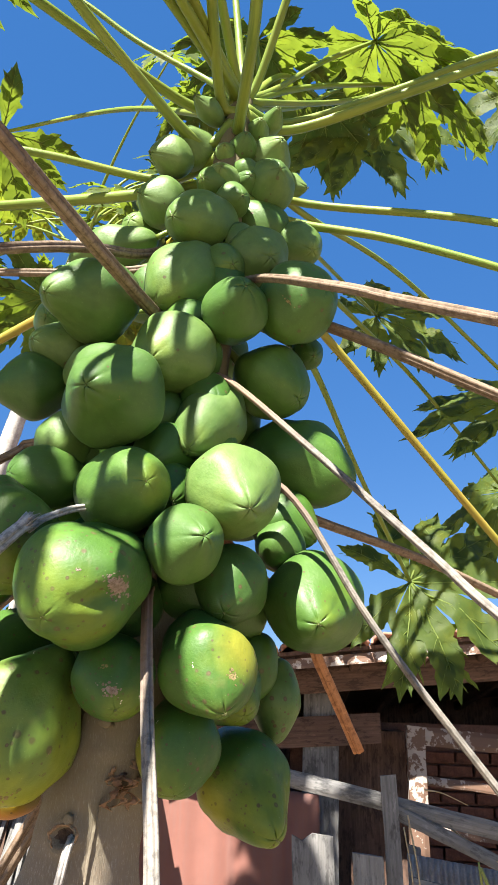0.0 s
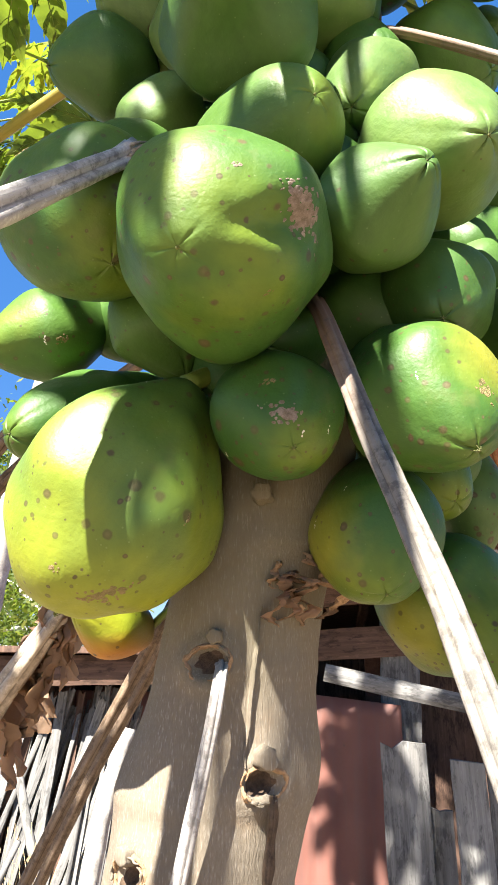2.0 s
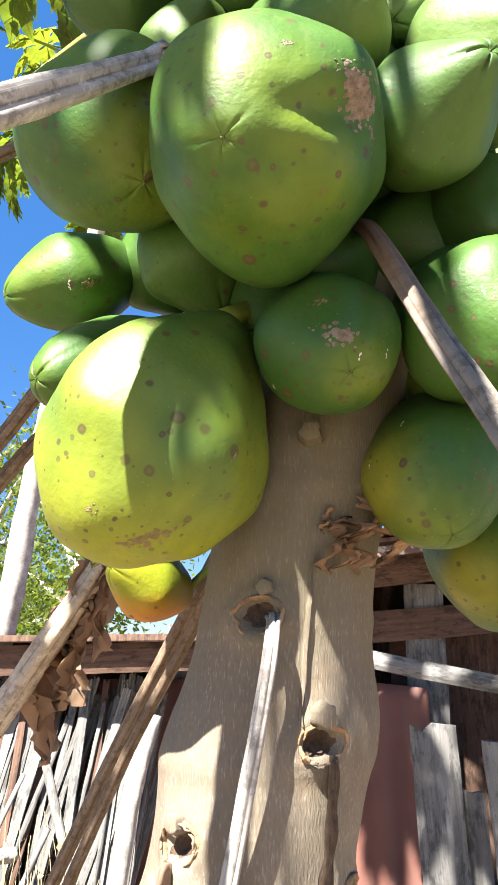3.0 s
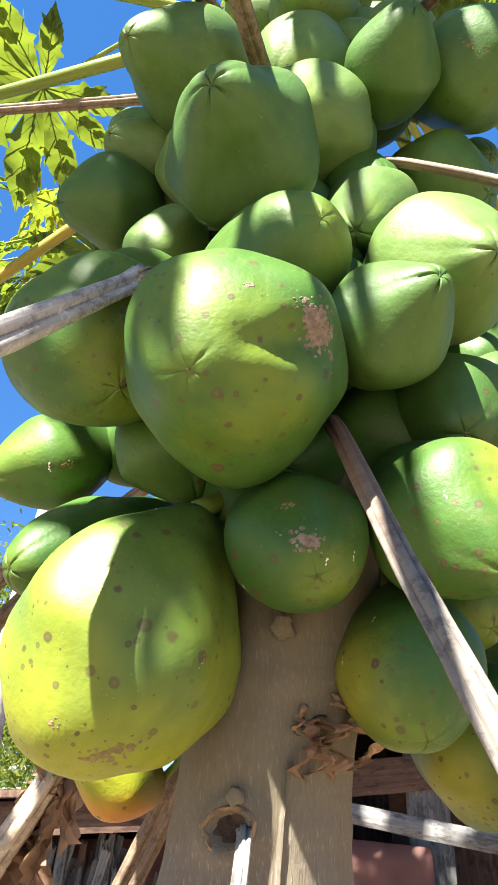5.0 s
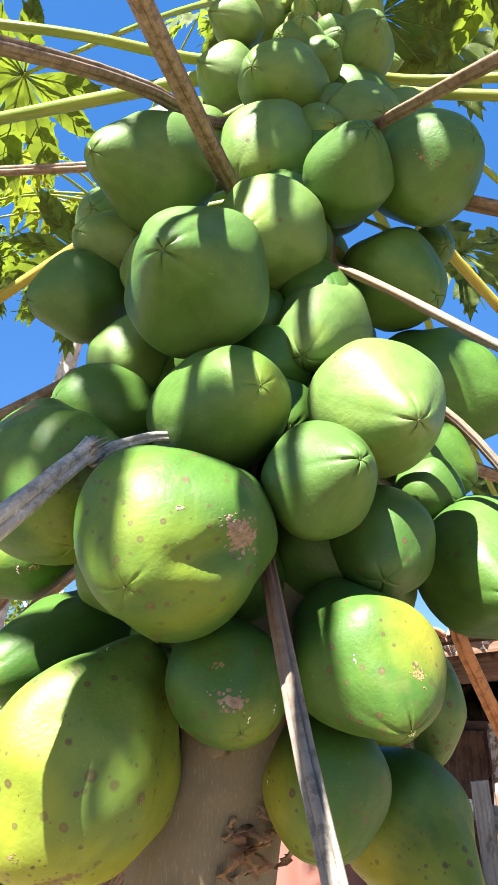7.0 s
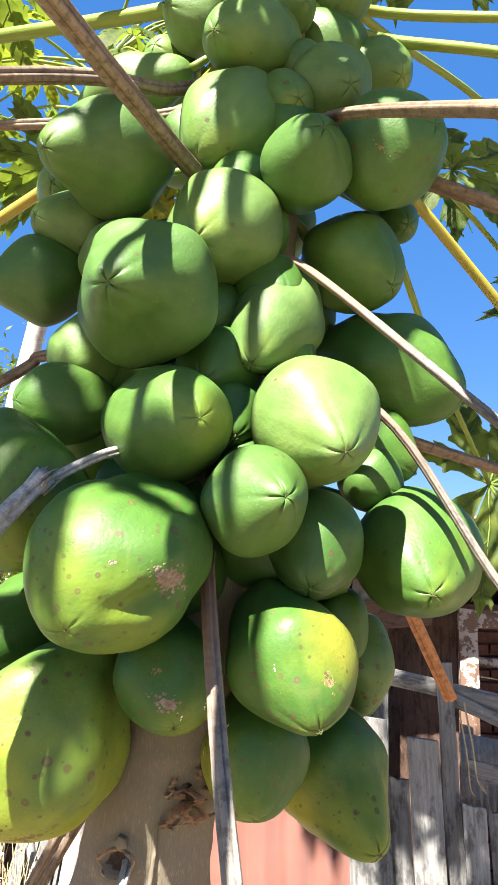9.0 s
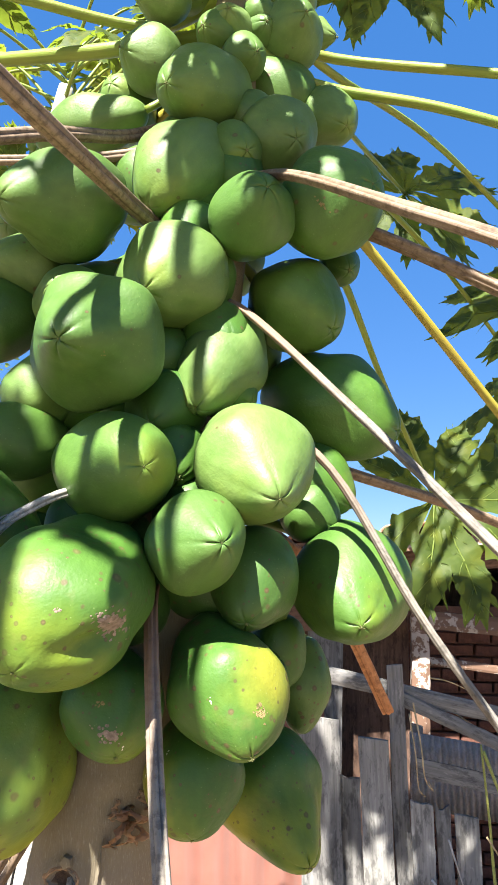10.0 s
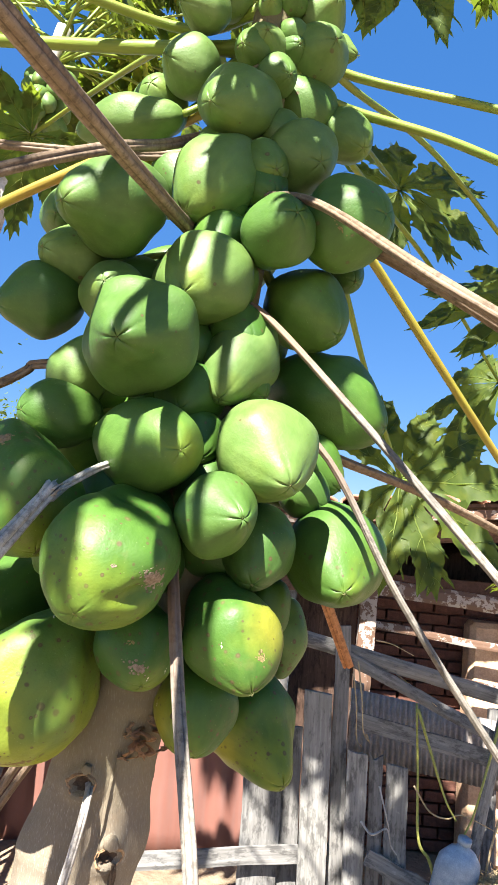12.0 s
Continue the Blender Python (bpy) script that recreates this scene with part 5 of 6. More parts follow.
papaya(-0.338, 1.085, 2.062, -0.55, -0.75, -0.1, 0.115, 0.098, 0.10, 0.30, 0.05, 0.6, "firm pale green unripe papaya", 1, shape=6566)
papaya(-0.305, 1.059, 1.885, -0.59, 0.15, -0.80, 0.115, 0.092, 0.10, 0.30, 0.05, 0.6, "firm pale green unripe papaya", 1, shape=8525)
papaya(-0.195, 0.993, 1.784, 0.56, -0.82, -0.13, 0.192, 0.119, 0.05, 0.13, 0.05, 0.3, "round green papaya with a flat star end", 0.9, shape=7399)
papaya(-0.040, 1.015, 1.792, 0.36, -0.79, -0.50, 0.168, 0.140, 0.12, 0.36, 0.05, 1, "pale sunlit papaya with a star-shaped end", 0.55, shape=6289)
papaya(-0.093, 0.967, 1.697, 0.48, -0.88, -0.00, 0.121, 0.107, 0.08, 0.15, 0.2, 1.1, "compact green papaya with a pointed star end", 1, shape=5967)
papaya(0.054, 1.229, 1.912, 0.86, -0.31, -0.41, 0.201, 0.166, 0.05, 0.05, 0.05, 0.5, "long dark green papaya in the shade", 0.8, shape=2893)
largest = papaya(-0.206, 0.915, 1.646, -0.12, -0.83, -0.54, 0.219, 0.153, 0.19, 0.05, 0.9, 0.2, "largest papaya, mottled green with pink corky scars", 1.6, folds=[((-0.186, 0.824, 1.602), (-0.160, 0.831, 1.607), 0.009, 0.009), ((-0.160, 0.831, 1.607), (-0.138, 0.850, 1.614), 0.012, 0.010), ((-0.190, 0.836, 1.640), (-0.150, 0.850, 1.642), -0.006, 0.018), ((-0.165, 0.850, 1.580), (-0.140, 0.865, 1.588), -0.004, 0.016)], shape=5221)
papaya(-0.038, 1.052, 1.663, -0.03, -0.76, -0.64, 0.129, 0.114, 0.1, 0.1, 0.45, 0.6, "dark green papaya with small scars", 1, shape=8290)
papaya(0.079, 1.178, 1.666, 0.05, -0.91, -0.40, 0.240, 0.157, 0.15, 0.1, 0.25, 0.7, "long dark green papaya in striped sun", 0.7, shape=4232, taper=0.25)
patched = papaya(-0.063, 1.013, 1.556, 0.37, -0.63, -0.69, 0.163, 0.130, 0.12, 0.05, 0.8, 0.8, "green papaya with a yellow patch and pointed end", 1, shape=9290, taper=0.25, blush=(0.004, 0.965, 1.580, 0.044))
scabbed = papaya(-0.178, 0.985, 1.539, 0.29, -0.67, -0.69, 0.130, 0.102, 0.20, 0.05, 0.9, 0.2, "small dark green papaya with brown scabs", 1.3, shape=9406)
ripening = papaya(-0.297, 0.999, 1.480, -0.45, -0.03, -0.89, 0.210, 0.171, 0.58, 0.16, 0.75, 0.4, "big ripening papaya, yellow-green with grey freckles", 1, shape=7843, taper=0.5)
low_hanging = papaya(-0.096, 1.057, 1.463, 0.03, -0.51, -0.86, 0.145, 0.114, 0.18, 0.05, 0.6, 0.3, "dark green papaya turning yellow at one flank", 1, shape=6091, taper=0.2, blush=(-0.150, 1.030, 1.440, 0.040))
papaya(-0.023, 1.206, 1.402, 0.44, -0.73, -0.52, 0.208, 0.147, 0.34, 0.05, 0.9, 0.9, "long low-hanging papaya with orange-yellow flank", 0.8, shape=460, taper=0.25, blush=(-0.078, 1.135, 1.365, 0.05))
papaya(0.021, 1.275, 1.523, -0.05, -0.01, -1.00, 0.125, 0.088, 0.1, 0.25, 0.9, 0.6, "black-freckled blue-green papaya at the back", 0.8, shape=944)
papaya(-0.013, 1.220, 1.567, -0.19, 0.44, -0.88, 0.112, 0.083, 0.15, 0.05, 0.3, 0.6, "dark green papaya at the back", 0.8, shape=2432)
flank = papaya(-0.335, 0.961, 1.712, 0.42, -0.45, -0.79, 0.185, 0.151, 0.30, 0.05, 0.9, 0.3, "large scabbed papaya behind a broken grey stalk", 1.2, shape=9290, taper=0.25)
long_dark = papaya(-0.427, 1.115, 1.680, -0.78, -0.47, -0.41, 0.128, 0.098, 0.18, 0.05, 0.6, 0.7, "long dark green papaya with a brown scab", 0.8, shape=4780)
papaya(-0.285, 1.030, 1.640, 0.41, 0.17, -0.90, 0.101, 0.097, 0.1, 0.1, 0.4, 0.8, "small green papaya tucked behind larger ones", 1, shape=4916)
papaya(-0.362, 1.127, 1.582, -0.40, -0.84, -0.36, 0.237, 0.125, 0.2, 0.05, 0.4, 0.5, "long dark papaya hidden behind the ripening one", 0.8, shape=2700)
papaya(-0.352, 1.160, 1.382, -0.47, -0.85, 0.21, 0.092, 0.067, 0.74, 0.05, 0.4, 0.8, "orange-tinged papaya under the ripening one", 0.8, shape=4639)
papaya(-0.320, 1.052, 1.826, -0.70, -0.71, -0.15, 0.120, 0.104, 0.12, 0.1, 0.05, 0.3, "firm dark green unripe papaya", 1, shape=8703)
papaya(0.028, 1.176, 1.751, 0.82, -0.35, -0.45, 0.077, 0.075, 0.12, 0.1, 0.05, 0.6, "firm dark green unripe papaya", 1, shape=5409)
papaya(0.072, 1.209, 2.119, 0.32, -0.78, -0.54, 0.074, 0.061, 0.12, 0.1, 0.05, 0.6, "firm dark green unripe papaya", 1, shape=5274)
papaya(-0.371, 1.125, 2.140, -0.08, -0.95, -0.31, 0.103, 0.093, 0.10, 0.30, 0.05, 0.6, "firm pale green unripe papaya", 1, shape=4293)
papaya(-0.200, 1.162, 2.545, -0.69, -0.65, -0.31, 0.097, 0.086, 0.14, 0.42, 0.05, 0.9, "small young papaya high under the crown", 0.5, shape=1318)
papaya(-0.163, 1.210, 2.607, -0.23, -0.97, 0.07, 0.101, 0.093, 0.14, 0.42, 0.05, 0.9, "small young papaya high under the crown", 0.5)
papaya(-0.006, 1.214, 2.586, 0.49, -0.87, 0.02, 0.104, 0.090, 0.14, 0.42, 0.05, 0.9, "small young papaya high under the crown", 0.5, shape=5756)
papaya(-0.093, 1.168, 2.561, 0.06, -0.99, -0.15, 0.042, 0.040, 0.14, 0.42, 0.05, 0.9, "tiny young papaya bud under the crown", 0.5, shape=6977)
papaya(-0.133, 1.179, 2.686, -0.60, -0.79, 0.14, 0.080, 0.053, 0.14, 0.42, 0.05, 0.9, "tiny young papaya bud under the crown", 0.5, shape=9618)
papaya(-0.001, 1.230, 2.701, 0.36, -0.93, 0.03, 0.077, 0.049, 0.14, 0.42, 0.05, 0.9, "small young papaya high under the crown", 0.5, shape=139)
papaya(-0.031, 1.218, 2.665, 0.26, -0.96, -0.09, 0.067, 0.047, 0.14, 0.42, 0.05, 0.9, "tiny young papaya bud under the crown", 0.5, shape=7042)
papaya(0.040, 1.328, 2.611, 0.87, -0.31, -0.38, 0.075, 0.065, 0.14, 0.42, 0.05, 0.9, "small young papaya high under the crown", 0.5, shape=7148)

# fruit on the far side of the column, seen only through gaps
rng = random.Random(12)
for i in range(13):
    h = 1.50 + i * 0.083
    turn = radians(((i * 67) % 150) - 75)
    c, r = axis_at(h)
    d = Vector((math.sin(turn), math.cos(turn), 0))
    q = c + d * (r + 0.055)
    w = 0.125 - 0.02 * i / 13
    papaya(q.x, q.y, q.z, d.x, d.y, -0.6, w * 1.2, w, 0.08, 0.15, 0.25, 0.6, "dark green papaya on the far side of the column")

# fruit half hidden between the others, added to darken the gaps
papaya(-0.052, 1.175, 1.540, 0.45, -0.6, -0.65, 0.13, 0.110, 0.1, 0.05, 0.3, 0.5, "dark green papaya deep between larger ones")
papaya(-0.33, 1.16, 1.72, -0.7, -0.3, -0.5, 0.14, 0.115, 0.1, 0.05, 0.3, 0.5, "dark green papaya deep between larger ones")
papaya(0.03, 1.20, 1.80, 0.7, -0.2, -0.5, 0.13, 0.11, 0.1, 0.05, 0.05, 0.5, "dark green papaya deep between larger ones")

papaya(-0.235, 1.06, 1.715, -0.4, -0.6, -0.6, 0.125, 0.11, 0.1, 0.05, 0.3, 0.5, "dark green papaya deep between larger ones")
papaya(-0.216, 1.062, 1.606, -0.25, -0.7, -0.65, 0.115, 0.095, 0.1, 0.05, 0.3, 0.5, "dark green papaya deep between larger ones")
# ring of added fruit that stands in for the shade along the trunk
for k in range(19):
    rng = random.Random(900 + k)
    z = 1.60 + 0.034 * k
    turn = radians(-78 + (k * 67) % 156)
    c, r = axis_at(z)
    d = Vector((math.sin(turn), -math.cos(turn), 0))
    w = rng.uniform(0.088, 0.104) * (1.0 if z < 2.2 else 0.82)
    q = c + d * (r + w * 0.02)
    papaya(q.x, q.y, q.z, d.x, d.y, -0.7, w * 1.15, w, 0.08, 0.05, 0.25, 0.6, "dark green papaya deep between larger ones", shape=700 + k)
for k, (turn, z) in enumerate(((-50, 2.27), (30, 2.24), (62, 2.32), (34, 2.42), (-28, 2.47), (70, 2.52))):
    c, r = axis_at(z)
    d = Vector((math.sin(radians(turn)), -math.cos(radians(turn)), 0))
    w = 0.088 - 0.10 * (z - 2.24)
    q = c + d * (r + w * 0.05)
    papaya(q.x, q.y, q.z, d.x, d.y, -0.4, w * 1.15, w, 0.10, 0.2, 0.1, 0.6, "green papaya close to the trunk under the crown", 0.8, shape=760 + k)
papaya(-0.270, 1.120, 1.895, -0.5, -0.5, -0.6, 0.125, 0.11, 0.1, 0.05, 0.05, 0.5, "dark green papaya deep between larger ones", shape=781)
papaya(-0.300, 1.135, 1.800, -0.6, -0.4, -0.6, 0.130, 0.115, 0.1, 0.05, 0.05, 0.5, "dark green papaya deep between larger ones", shape=782)
papaya(-0.265, 1.130, 2.030, -0.6, -0.4, -0.6, 0.120, 0.105, 0.1, 0.05, 0.05, 0.5, "dark green papaya deep between larger ones", shape=783)
papaya(-0.050, 1.192, 2.497, 0.3, -0.9, -0.2, 0.075, 0.066, 0.12, 0.2, 0.05, 0.7, "small young papaya high under the crown", 0.5)
papaya(-0.058, 1.188, 2.585, 0.2, -0.9, 0.1, 0.075, 0.062, 0.12, 0.2, 0.05, 0.7, "small young papaya high under the crown", 0.5)

# corky scars
scab(largest, (-0.142, 0.847, 1.617), (0.5, 0.3, -0.8), 0.034, 0.017, CORK, "pinkish grey corky scar", 1)
scab(largest, (-0.167, 0.862, 1.572), (1, 0, 0.3), 0.006, 0.003, CORK_TAN, "brown scab", 2)
scab(largest, (-0.185, 0.822, 1.636), (1, 0, 0.3), 0.004, 0.003, CORK, "pale scab", 3)
scab(ripening, (-0.292, 0.950, 1.388), (1, 0, 0.15), 0.026, 0.009, CORK_TAN, "tan corky scar", 4)
scab(ripening, (-0.325, 0.935, 1.41), (1, 0, 0.15), 0.010, 0.004, CORK_TAN, "tan corky scar", 5)
scab(scabbed, (-0.165, 0.923, 1.516), (1, 0, -0.2), 0.018, 0.009, CORK, "pinkish scab", 6)
scab(flank, (-0.358, 0.917, 1.770), (1, 0.3, 0.2), 0.024, 0.014, SCAR_BROWN, "brown scab", 7)
scab(flank, (-0.347, 0.985, 1.655), (1, 0, 0.1), 0.012, 0.004, SCAR_BROWN, "brown scab", 8)
scab(long_dark, (-0.365, 1.050, 1.638), (1, 0.2, 0.4), 0.014, 0.005, CORK_TAN, "brown scab", 9)
scab(ridged, (-0.17, 0.894, 1.870), (0.5, 0, -0.8), 0.006, 0.003, CORK_TAN, "small pale scab", 10)
scab(scratched, (0.039, 1.020, 2.109), (0.6, 0, -0.7), 0.016, 0.004, CORK_TAN, "pale scratch", 11)
scab(patched, (-0.017, 0.946, 1.538), (0.3, 0.2, -0.9), 0.013, 0.007, CORK_TAN, "warty brown scabs", 12)
scab(ripening, (-0.237, 0.955, 1.447), (0.2, 0.2, 0.9), 0.012, 0.003, CORK_TAN, "thin rough ridge", 13)
scab(flank, (-0.317, 0.947, 1.777), (1, 0.3, 0.2), 0.010, 0.006, SCAR_BROWN, "brown scab", 14)
scab(flank, (-0.368, 0.909, 1.729), (1, 0.3, 0.2), 0.009, 0.006, SCAR_BROWN, "brown scab", 15)
scab(scabbed, (-0.180, 0.918, 1.548), (1, 0.3, 0.2), 0.008, 0.005, CORK_TAN, "brown scab", 16)

# beads of dried white latex
for fruit, places in ((scabbed, ((-0.150, 0.936, 1.502), (-0.129, 0.953, 1.509), (-0.215, 0.971, 1.495))), (long_dark, ((-0.404, 1.026, 1.625), (-0.409, 1.031, 1.616))),
                      (low_hanging, ((-0.111, 1.031, 1.471), (-0.145, 1.035, 1.454))), (patched, ((-0.038, 0.965, 1.498), (-0.076, 0.928, 1.547))), (ripening, ((-0.277, 0.970, 1.559),))):
    for k, place in enumerate(places):
        scab(fruit, place, (0.3, 0, -1), 0.0026, 0.0016, LATEX, "bead of dried white latex", 30 + k)


# ---- withered leaf on the thick bleached stalk ----
bm = bmesh.new()
rng = random.Random(5)
for k in range(24):
    p = Vector((-0.452 - 0.0040 * k, 1.325 + 0.002 * k, 1.475 - 0.0062 * k + rng.uniform(-0.01, 0.012)))
    crumpled_strip(bm, p, Vector((0, 0, 0)), rng.uniform(0.010, 0.022), rng.uniform(0.05, 0.14), rng.choice((-1, 1)) * rng.uniform(3, 8), k)
tree_part("withered_leaf", bm, LEAF_DRY, "crumpled brown withered leaf")


# ---- other papaya trees of the yard ----
def papaya_tree(base, points, seed, leaves, fruits, label, low=-0.3, reach_most=1.15, lift=0.0, clear=0.0):
    """A slender papaya tree: pale trunk through the points, a crown of leaf stalks, small fruit under it."""
    t = tagged(empty("papaya_tree", base), label, "tree")
    at = Vector(base)
    rng = random.Random(seed)
    line = bend([(base[0], base[1], base[2] - 0.05)] + points, 10)
    bm = bmesh.new()
    tube(bm, [p - at for p in line], lambda u: 0.085 - 0.035 * u, 16, 0.03, 5, 1.0, 0.15)
    part("trunk", bm, PALE_BARK, t, "pale ringed trunk")
    for i in range(leaves):
        a = -math.pi / 2 + clear + rng.uniform(0, 2 * math.pi - 2 * clear)
        root_at = line[-1] + Vector((0, 0, -0.35 + lift * 0.4 + rng.uniform(low, 0.60) * 0.6))
        out = Vector((math.cos(a), math.sin(a), 0))
        tip = root_at + out * rng.uniform(0.45, reach_most) + Vector((0, 0, lift * 0.6 + rng.uniform(low - 0.4, 0.55)))
        bm = bmesh.new()
        tube(bm, [p - at for p in bend([root_at, root_at.lerp(tip, 0.5) + Vector((0, 0, 0.12)), tip], 6)], lambda u: 0.014 - 0.008 * u, 6)
        st = part("petiole", bm, STALK_GREEN, t)
        blade_me, _ = leaf_meshes(0.4, rng.choice((3, 5, 6, 7, 10, 12)), 0.4, rng.choice((LEAF, LEAF, LEAF_YELLOW)))
        y = (out + Vector((0, 0, rng.uniform(-0.9, -0.2)))).normalized()
        z = Vector((rng.uniform(-0.3, 0.3), rng.uniform(-0.5, 0.1), 1))
        z = (z - y * z.dot(y)).normalized()
        m = Matrix((y.cross(z), y, z)).transposed().to_4x4()
        m.translation = tip - at
        blade = new("leaf_blade", blade_me)
        blade.parent = st
        s = rng.uniform(0.34, 0.46)
        blade.matrix_basis = m @ Matrix.Diagonal((s, s, s, 1))
    for i in range(fruits):
        a = rng.uniform(0, 6.28)
        zz = rng.uniform(0.0, 0.75)
        c = line[-1].lerp(line[-6], zz) + Vector((0, 0, -0.22))
        d = Vector((math.cos(a), math.sin(a), 0))
        r = 0.050 + 0.032 * zz
        bm = bmesh.new()
        bmesh.ops.create_uvsphere(bm, u_segments=14, v_segments=10, radius=r)
        for v in bm.verts:
            v.co.z *= 1.35 - 0.25 * (v.co.z / r)
            v.co.x *= 1 + 0.04 * math.cos(5 * math.atan2(v.co.y, v.co.x))
        fr = mesh_object("papaya", bm, SKIN)
        fr.matrix_basis = Matrix.Translation(c + d * (0.05 + r * 0.9)) @ (d * 0.8 + Vector((0, 0, -0.7))).to_track_quat("-Z", "Y").to_matrix().to_4x4()
        fr.color = (0.1, 0.3, 0.2, 1)
        tagged(fr, "small green papaya on a slender neighbouring tree", "papaya", "papayas on the other trees")
        inv = fr.matrix_basis.inverted()
        bm = bmesh.new()
        tube(bm, [inv @ (c + d * (0.05 + r * 0.6)), inv @ (c + d * 0.01 + Vector((0, 0, 0.01)))], 0.006, 6)
        part("fruit_stalk", bm, STALK_GREEN, fr)
    return t


papaya_tree((-2.68, 4.5, FLOOR), [(-2.25, 4.5, 1.40), (-2.14, 4.5, 2.25), (-1.90, 4.5, 3.60), (-1.62, 4.5, 5.0)], 21, 46, 22, "slender far papaya tree with a pale trunk and small fruit", reach_most=1.35, lift=0.6, clear=0.5)
# unseen beside the view; stands there for the leaf shade on the shed
papaya_tree((-1.35, 1.05, FLOOR), [(-1.30, 1.10, 2.4), (-1.05, 1.25, 4.0), (-0.75, 1.27, 5.3)], 38, 26, 8, "tall papaya tree whose leaves throw shade on the shed", low=-0.1, reach_most=0.66)


# ---- far trees behind the palings ----
def broad_tree(x, y, height, spread, seed, label, count=900, leaf=0.075):
    rng = random.Random(seed)
    t = tagged(empty("tree", (x, y, FLOOR)), label, "tree")
    bm = bmesh.new()
    trunk_line = bend([(0, 0, -0.1), (0.1, 0, height * 0.25), (0.0, 0.1, height * 0.5), (0.15, 0, height * 0.8)], 6)
    tube(bm, trunk_line, lambda u: 0.14 * (1 - 0.75 * u), 10, 0.05, 4, 1.0, 0.3)
    part("trunk", bm, PALE_BARK, t)
    clumps = []
    for k in range(14):
        a = rng.uniform(0, 6.28)
        b = trunk_line[rng.randint(5, len(trunk_line) - 1)]
        e = b + Vector((math.cos(a) * spread * rng.uniform(0.4, 1), math.sin(a) * spread * rng.uniform(0.4, 1), height * rng.uniform(-0.12, 0.28)))
        bm = bmesh.new()
        tube(bm, bend([b, b.lerp(e, 0.5) + Vector((0, 0, 0.1)), e], 5), lambda u: 0.045 * (1 - 0.8 * u), 6, 0.0, 3, 1.0, 0.2)
        part("limb", bm, PALE_BARK, t)
        clumps += [b.lerp(e, 0.6), e]
    bm = bmesh.new()
    for k in range(count):
        c = rng.choice(clumps) + Vector([rng.gauss(0, spread * 0.20) for _ in range(3)])
        d = Vector([rng.uniform(-1, 1) for _ in range(3)]).normalized()
        e = d.cross(Vector((rng.uniform(-1, 1), rng.uniform(-1, 1), rng.uniform(-1, 1)))).normalized()
        s = leaf * rng.uniform(0.6, 1.4)
        q = [c - d * s, c + e * s * 0.42 + d * s * 0.1, c + d * s, c - e * s * 0.42 + d * s * 0.1]
        bm.faces.new([bm.verts.new(p) for p in q])
    crown_ob = part("crown", bm, FOLIAGE, t, "loose crown of small leaves", smooth=False)
    crown_ob["kind"] = "stuff"
    return t


broad_tree(-5.2, 9.5, 4.2, 1.5, 3, "loose-crowned yard tree far behind the palings", 6500, 0.048)
broad_tree(-3.4, 8.2, 4.0, 1.25, 4, "small yellow-green tree behind the palings", 11000, 0.038)
broad_tree(-6.8, 12.0, 6.0, 2.2, 9, "larger tree in the distance", 6500, 0.065)


# ---- plastic jug, vines and straw on the ground before the shed ----
def jug(x, y, z):
    bm = bmesh.new()
    prof = [(0.0, 0.0), (0.085, 0.0), (0.098, 0.02), (0.100, 0.15), (0.094, 0.20), (0.060, 0.245), (0.030, 0.262), (0.026, 0.285)]
    rows = []
    for r, h in prof[1:]:
        rows.append([bm.verts.new((math.cos(a) * r * (1 + 0.05 * math.cos(4 * a)), math.sin(a) * r * 0.85, h)) for a in [2 * math.pi * j / 24 for j in range(24)]])
    for r0, r1 in zip(rows, rows[1:]):
        for j in range(24):
            k = (j + 1) % 24
            bm.faces.new((r0[j], r0[k], r1[k], r1[j]))
    bm.faces.new(list(reversed(rows[0])))
    bm.faces.new(rows[-1])
    ob = mesh_object("jug", bm, PLASTIC)
    ob.matrix_basis = pose(x, y, z, 8, 10, 0)
    tagged(ob, "scuffed blue-grey plastic jug lying among dry vines", "jug")
    bm = bmesh.new()
    tube(bm, [Vector((0, 0, 0.275)), Vector((0, 0, 0.302))], 0.031, 16, 0.03, 16)
    part("cap", bm, PLASTIC, ob, "screw cap")


jug(1.03, 3.62, ground_height(1.03, 3.62) + 0.005)


def vine(points, r, material, label):
    bm = bmesh.new()
    tube(bm, bend(points, 8), lambda u: r * (1 - 0.5 * u), 6, 0.0, 3, 1.0, 0.2)
    return tagged(mesh_object("vine", bm, material), label, "vine", "vines on the fence")


vine([(1.02, 3.66, -0.04), (0.96, 3.70, 0.20), (0.90, 3.72, 0.30), (0.885, 3.74, 0.60), (0.87, 3.78, 0.92)], 0.010, VINE, "yellow-green vine stem climbing the fence")
vine([(0.872, 3.75, 0.90), (0.93, 3.70, 0.72), (1.00, 3.66, 0.52), (1.06, 3.66, 0.42)], 0.008, VINE, "yellow-green vine stem hanging from the fence")
vine([(1.30, 3.80, 0.86), (1.22, 3.72, 0.66), (1.14, 3.66, 0.45), (1.08, 3.62, 0.36)], 0.008, VINE, "yellow-green vine stem hanging from the fence")
vine([(0.56, 3.76, 1.10), (0.585, 3.72, 0.92), (0.60, 3.72, 0.78), (0.64, 3.74, 0.72), (0.62, 3.74, 0.76)], 0.0045, STRAW, "dry tendril hanging from a rail")
vine([(0.54, 3.76, 1.05), (0.56, 3.72, 0.88), (0.57, 3.72, 0.74), (0.60, 3.72, 0.70)], 0.0040, STRAW, "dry tendril hanging from a rail")
vine([(0.62, 3.74, 0.35), (0.67, 3.70, 0.31), (0.74, 3.70, 0.34), (0.77, 3.72, 0.26), (0.80, 3.72, 0.22)], 0.006, PALE_BARK, "bleached twig caught on the pickets")
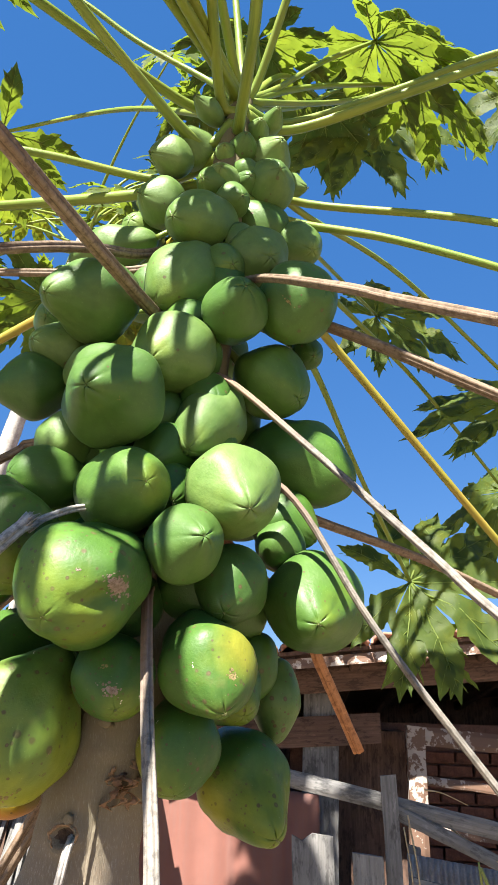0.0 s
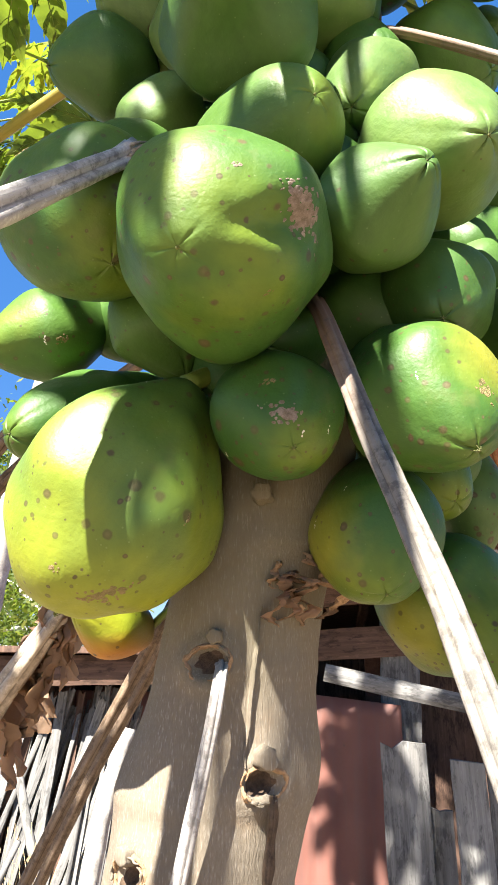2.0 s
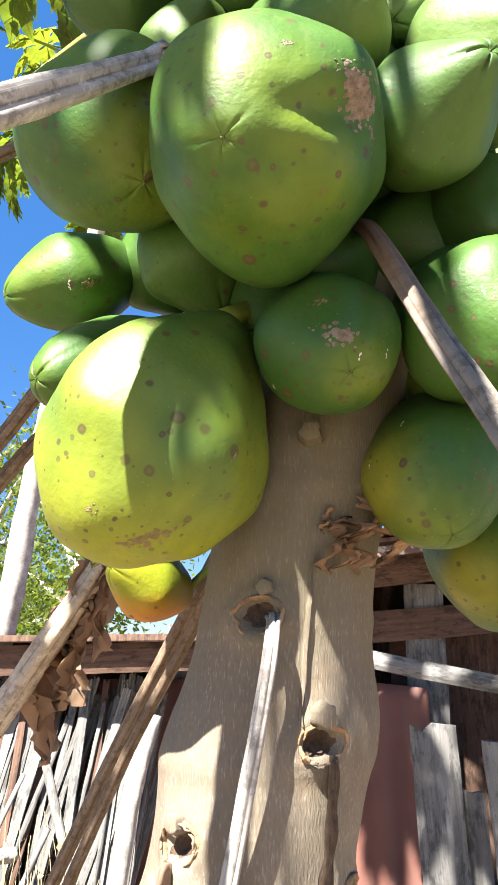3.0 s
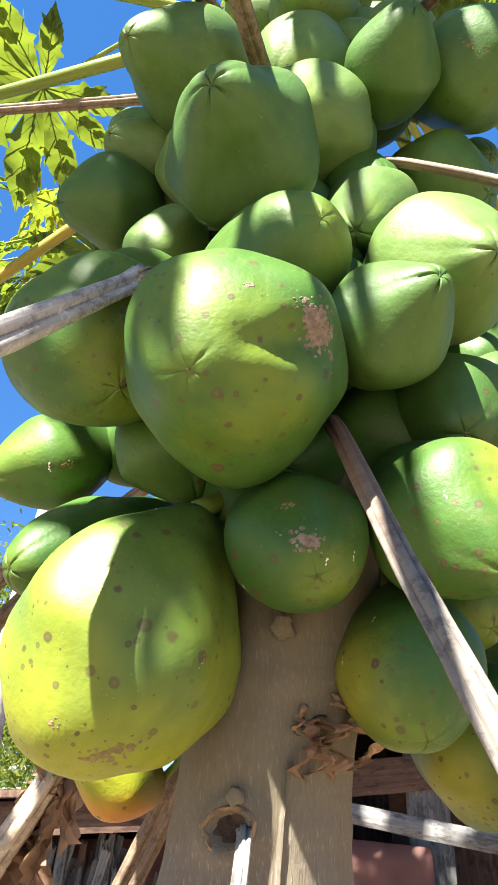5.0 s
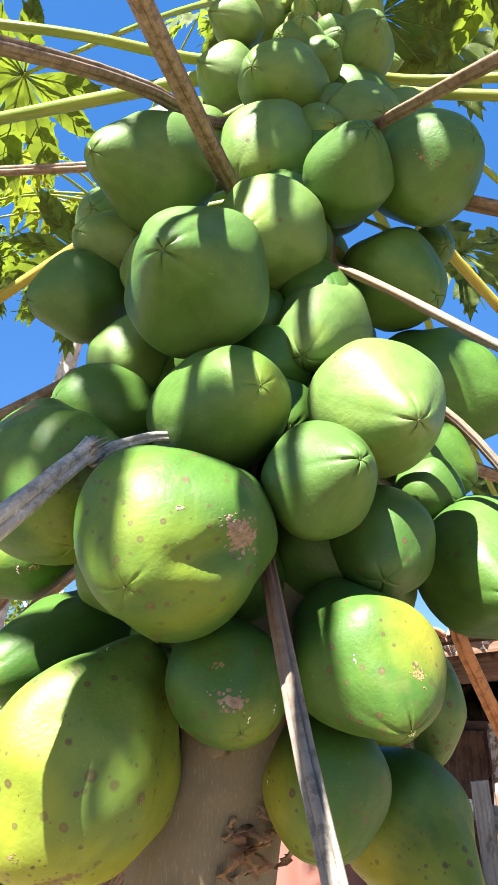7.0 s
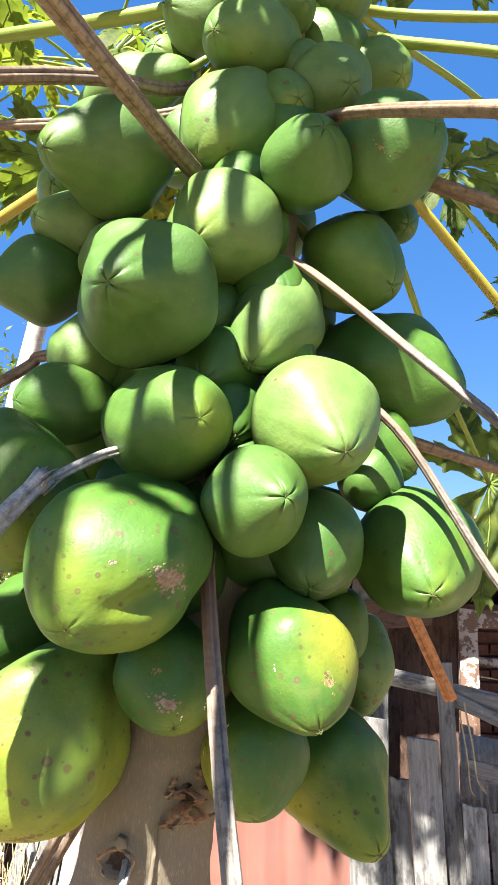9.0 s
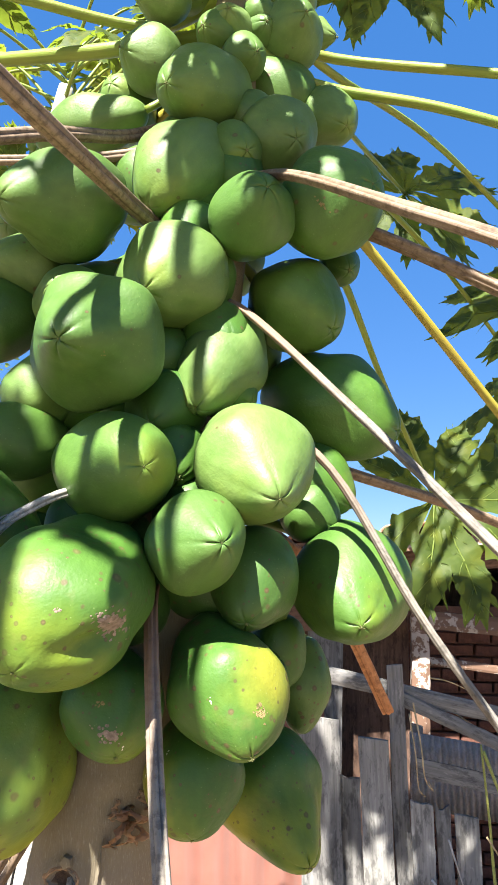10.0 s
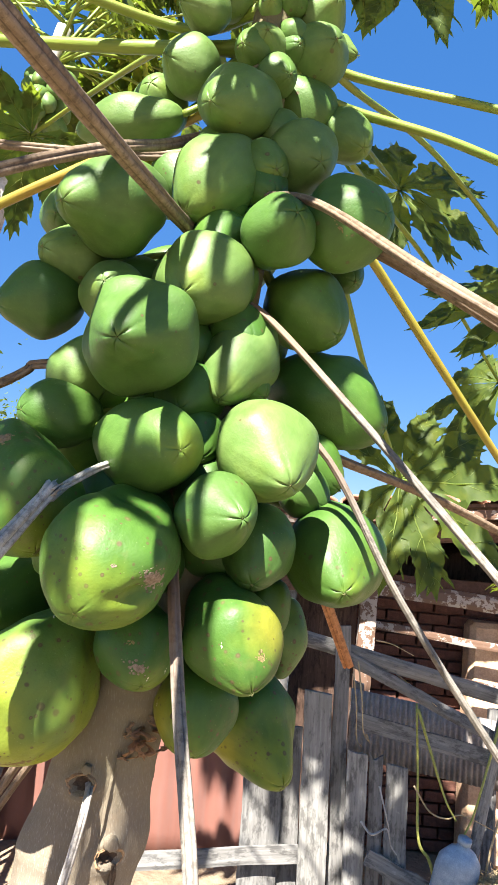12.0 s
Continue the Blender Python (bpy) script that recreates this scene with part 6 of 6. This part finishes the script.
vine([(0.70, 3.74, 0.52), (0.73, 3.72, 0.42), (0.76, 3.72, 0.32)], 0.005, PALE_BARK, "bleached twig caught on the pickets")
vine([(0.86, 3.70, 0.55), (0.94, 3.70, 0.44), (1.02, 3.68, 0.42), (1.10, 3.68, 0.44), (1.30, 3.7, 0.36)], 0.005, STRAW, "dry vine strung beside the jug")
vine([(1.16, 3.62, -0.03), (1.22, 3.64, 0.3), (1.30, 3.66, 0.62), (1.33, 3.70, 0.95)], 0.007, STRAW, "dry stalk beside the jug")
vine([(0.66, 3.86, 1.20), (0.74, 3.84, 1.19), (0.86, 3.86, 1.14)], 0.004, STRAW, "dry twig lying on the rail")
vine([(0.80, 4.0, 1.02), (0.90, 3.9, 0.96), (0.99, 3.84, 0.90)], 0.004, STRAW, "dry twig lying on the rail")

bm = bmesh.new()
rng = random.Random(77)
for k in range(900):
    cx, cy = rng.gauss(1.35, 0.28), rng.gauss(3.55, 0.16)
    h = ground_height(cx, cy) + 0.16 * math.exp(-((cx - 1.42) / 0.30) ** 2 - ((cy - 3.6) / 0.25) ** 2) * rng.random() ** 0.6
    a, b = rng.uniform(0, 6.28), rng.uniform(-0.5, 0.7)
    d = Vector((math.cos(a) * math.cos(b), math.sin(a) * math.cos(b), math.sin(b))) * rng.uniform(0.05, 0.16)
    p = Vector((cx, cy, h + 0.01))
    tube(bm, [p - d, p + Vector((rng.uniform(-0.01, 0.01), 0, 0.01)), p + d], 0.0022, 3, cap=False)
tagged(mesh_object("straw", bm, STRAW, False), "heap of dry straw and vine litter", "straw", kind="stuff")

# dry weeds in front of the palings
bm = bmesh.new()
for k in range(420):
    cx, cy = rng.uniform(-2.5, -1.35), rng.uniform(3.1, 3.7)
    top = rng.uniform(0.3, 1.0)
    lean = Vector((rng.uniform(-0.2, 0.2), rng.uniform(-0.1, 0.1), 0))
    base = Vector((cx, cy, ground_height(cx, cy) - 0.01))
    tube(bm, [base, base + lean * 0.4 + Vector((0, 0, top * 0.6)), base + lean + Vector((0, 0, top))], lambda u: 0.004 * (1 - 0.7 * u), 3, cap=False)
    if k % 3 == 0:
        for q in range(3):
            c = base + lean * rng.random() + Vector((0, 0, top * rng.uniform(0.3, 1.0)))
            d = Vector((rng.uniform(-1, 1), rng.uniform(-1, 1), rng.uniform(-0.4, 0.8))).normalized() * rng.uniform(0.02, 0.045)
            e = d.cross(Vector((0, 0, 1))).normalized() * 0.012
            bm.faces.new([bm.verts.new(v) for v in (c, c + d * 0.5 + e, c + d, c + d * 0.5 - e)])
tagged(mesh_object("weeds", bm, STRAW, False), "dry weeds and twigs in front of the palings", "weeds", kind="stuff")


# ---- pieces: roof tiles and bricks ----
roof_x, roof_rise = 0.17, (1.92 - 2.205) / (7.4 - 4.22)
slope = math.degrees(math.atan(roof_rise))
for row in range(3):
    for col in range(27):
        x = -0.82 + col * roof_x
        y = 4.16 + row * 0.34
        z = 1.745 + (x + 0.9) * 0.10 + (y - 4.22) * roof_rise + 0.022
        t = new("tile", TILE_MESH)
        t.parent = deck
        rng = random.Random(row * 100 + col)
        t.matrix_basis = Matrix.Translation(-Vector(shed.location)) @ pose(x, y + rng.uniform(-0.02, 0.02), z, slope + rng.uniform(-1.5, 2.5), -5.5, rng.uniform(-3, 3))

bm = bmesh.new()
box(bm, Matrix.Identity(4), 0.205, 0.10, 0.064, 0.006, 1, 0.002)
brick_me = bpy.data.meshes.new("brick")
bm.to_mesh(brick_me)
bm.free()
brick_me.materials.append(BRICK)
count = 0
for row in range(21):
    for col in range(14):
        x = 0.30 + col * 0.218 + (0.109 if row % 2 else 0)
        rng = random.Random(row * 57 + col)
        b = new("brick", brick_me)
        b.parent = brick_wall
        b.matrix_basis = Matrix.Translation(-Vector(shed.location)) @ pose(x, 5.15 + rng.uniform(-0.006, 0.006), FLOOR + 0.04 + row * 0.078, 0, rng.uniform(-0.8, 0.8), rng.uniform(-1, 1))
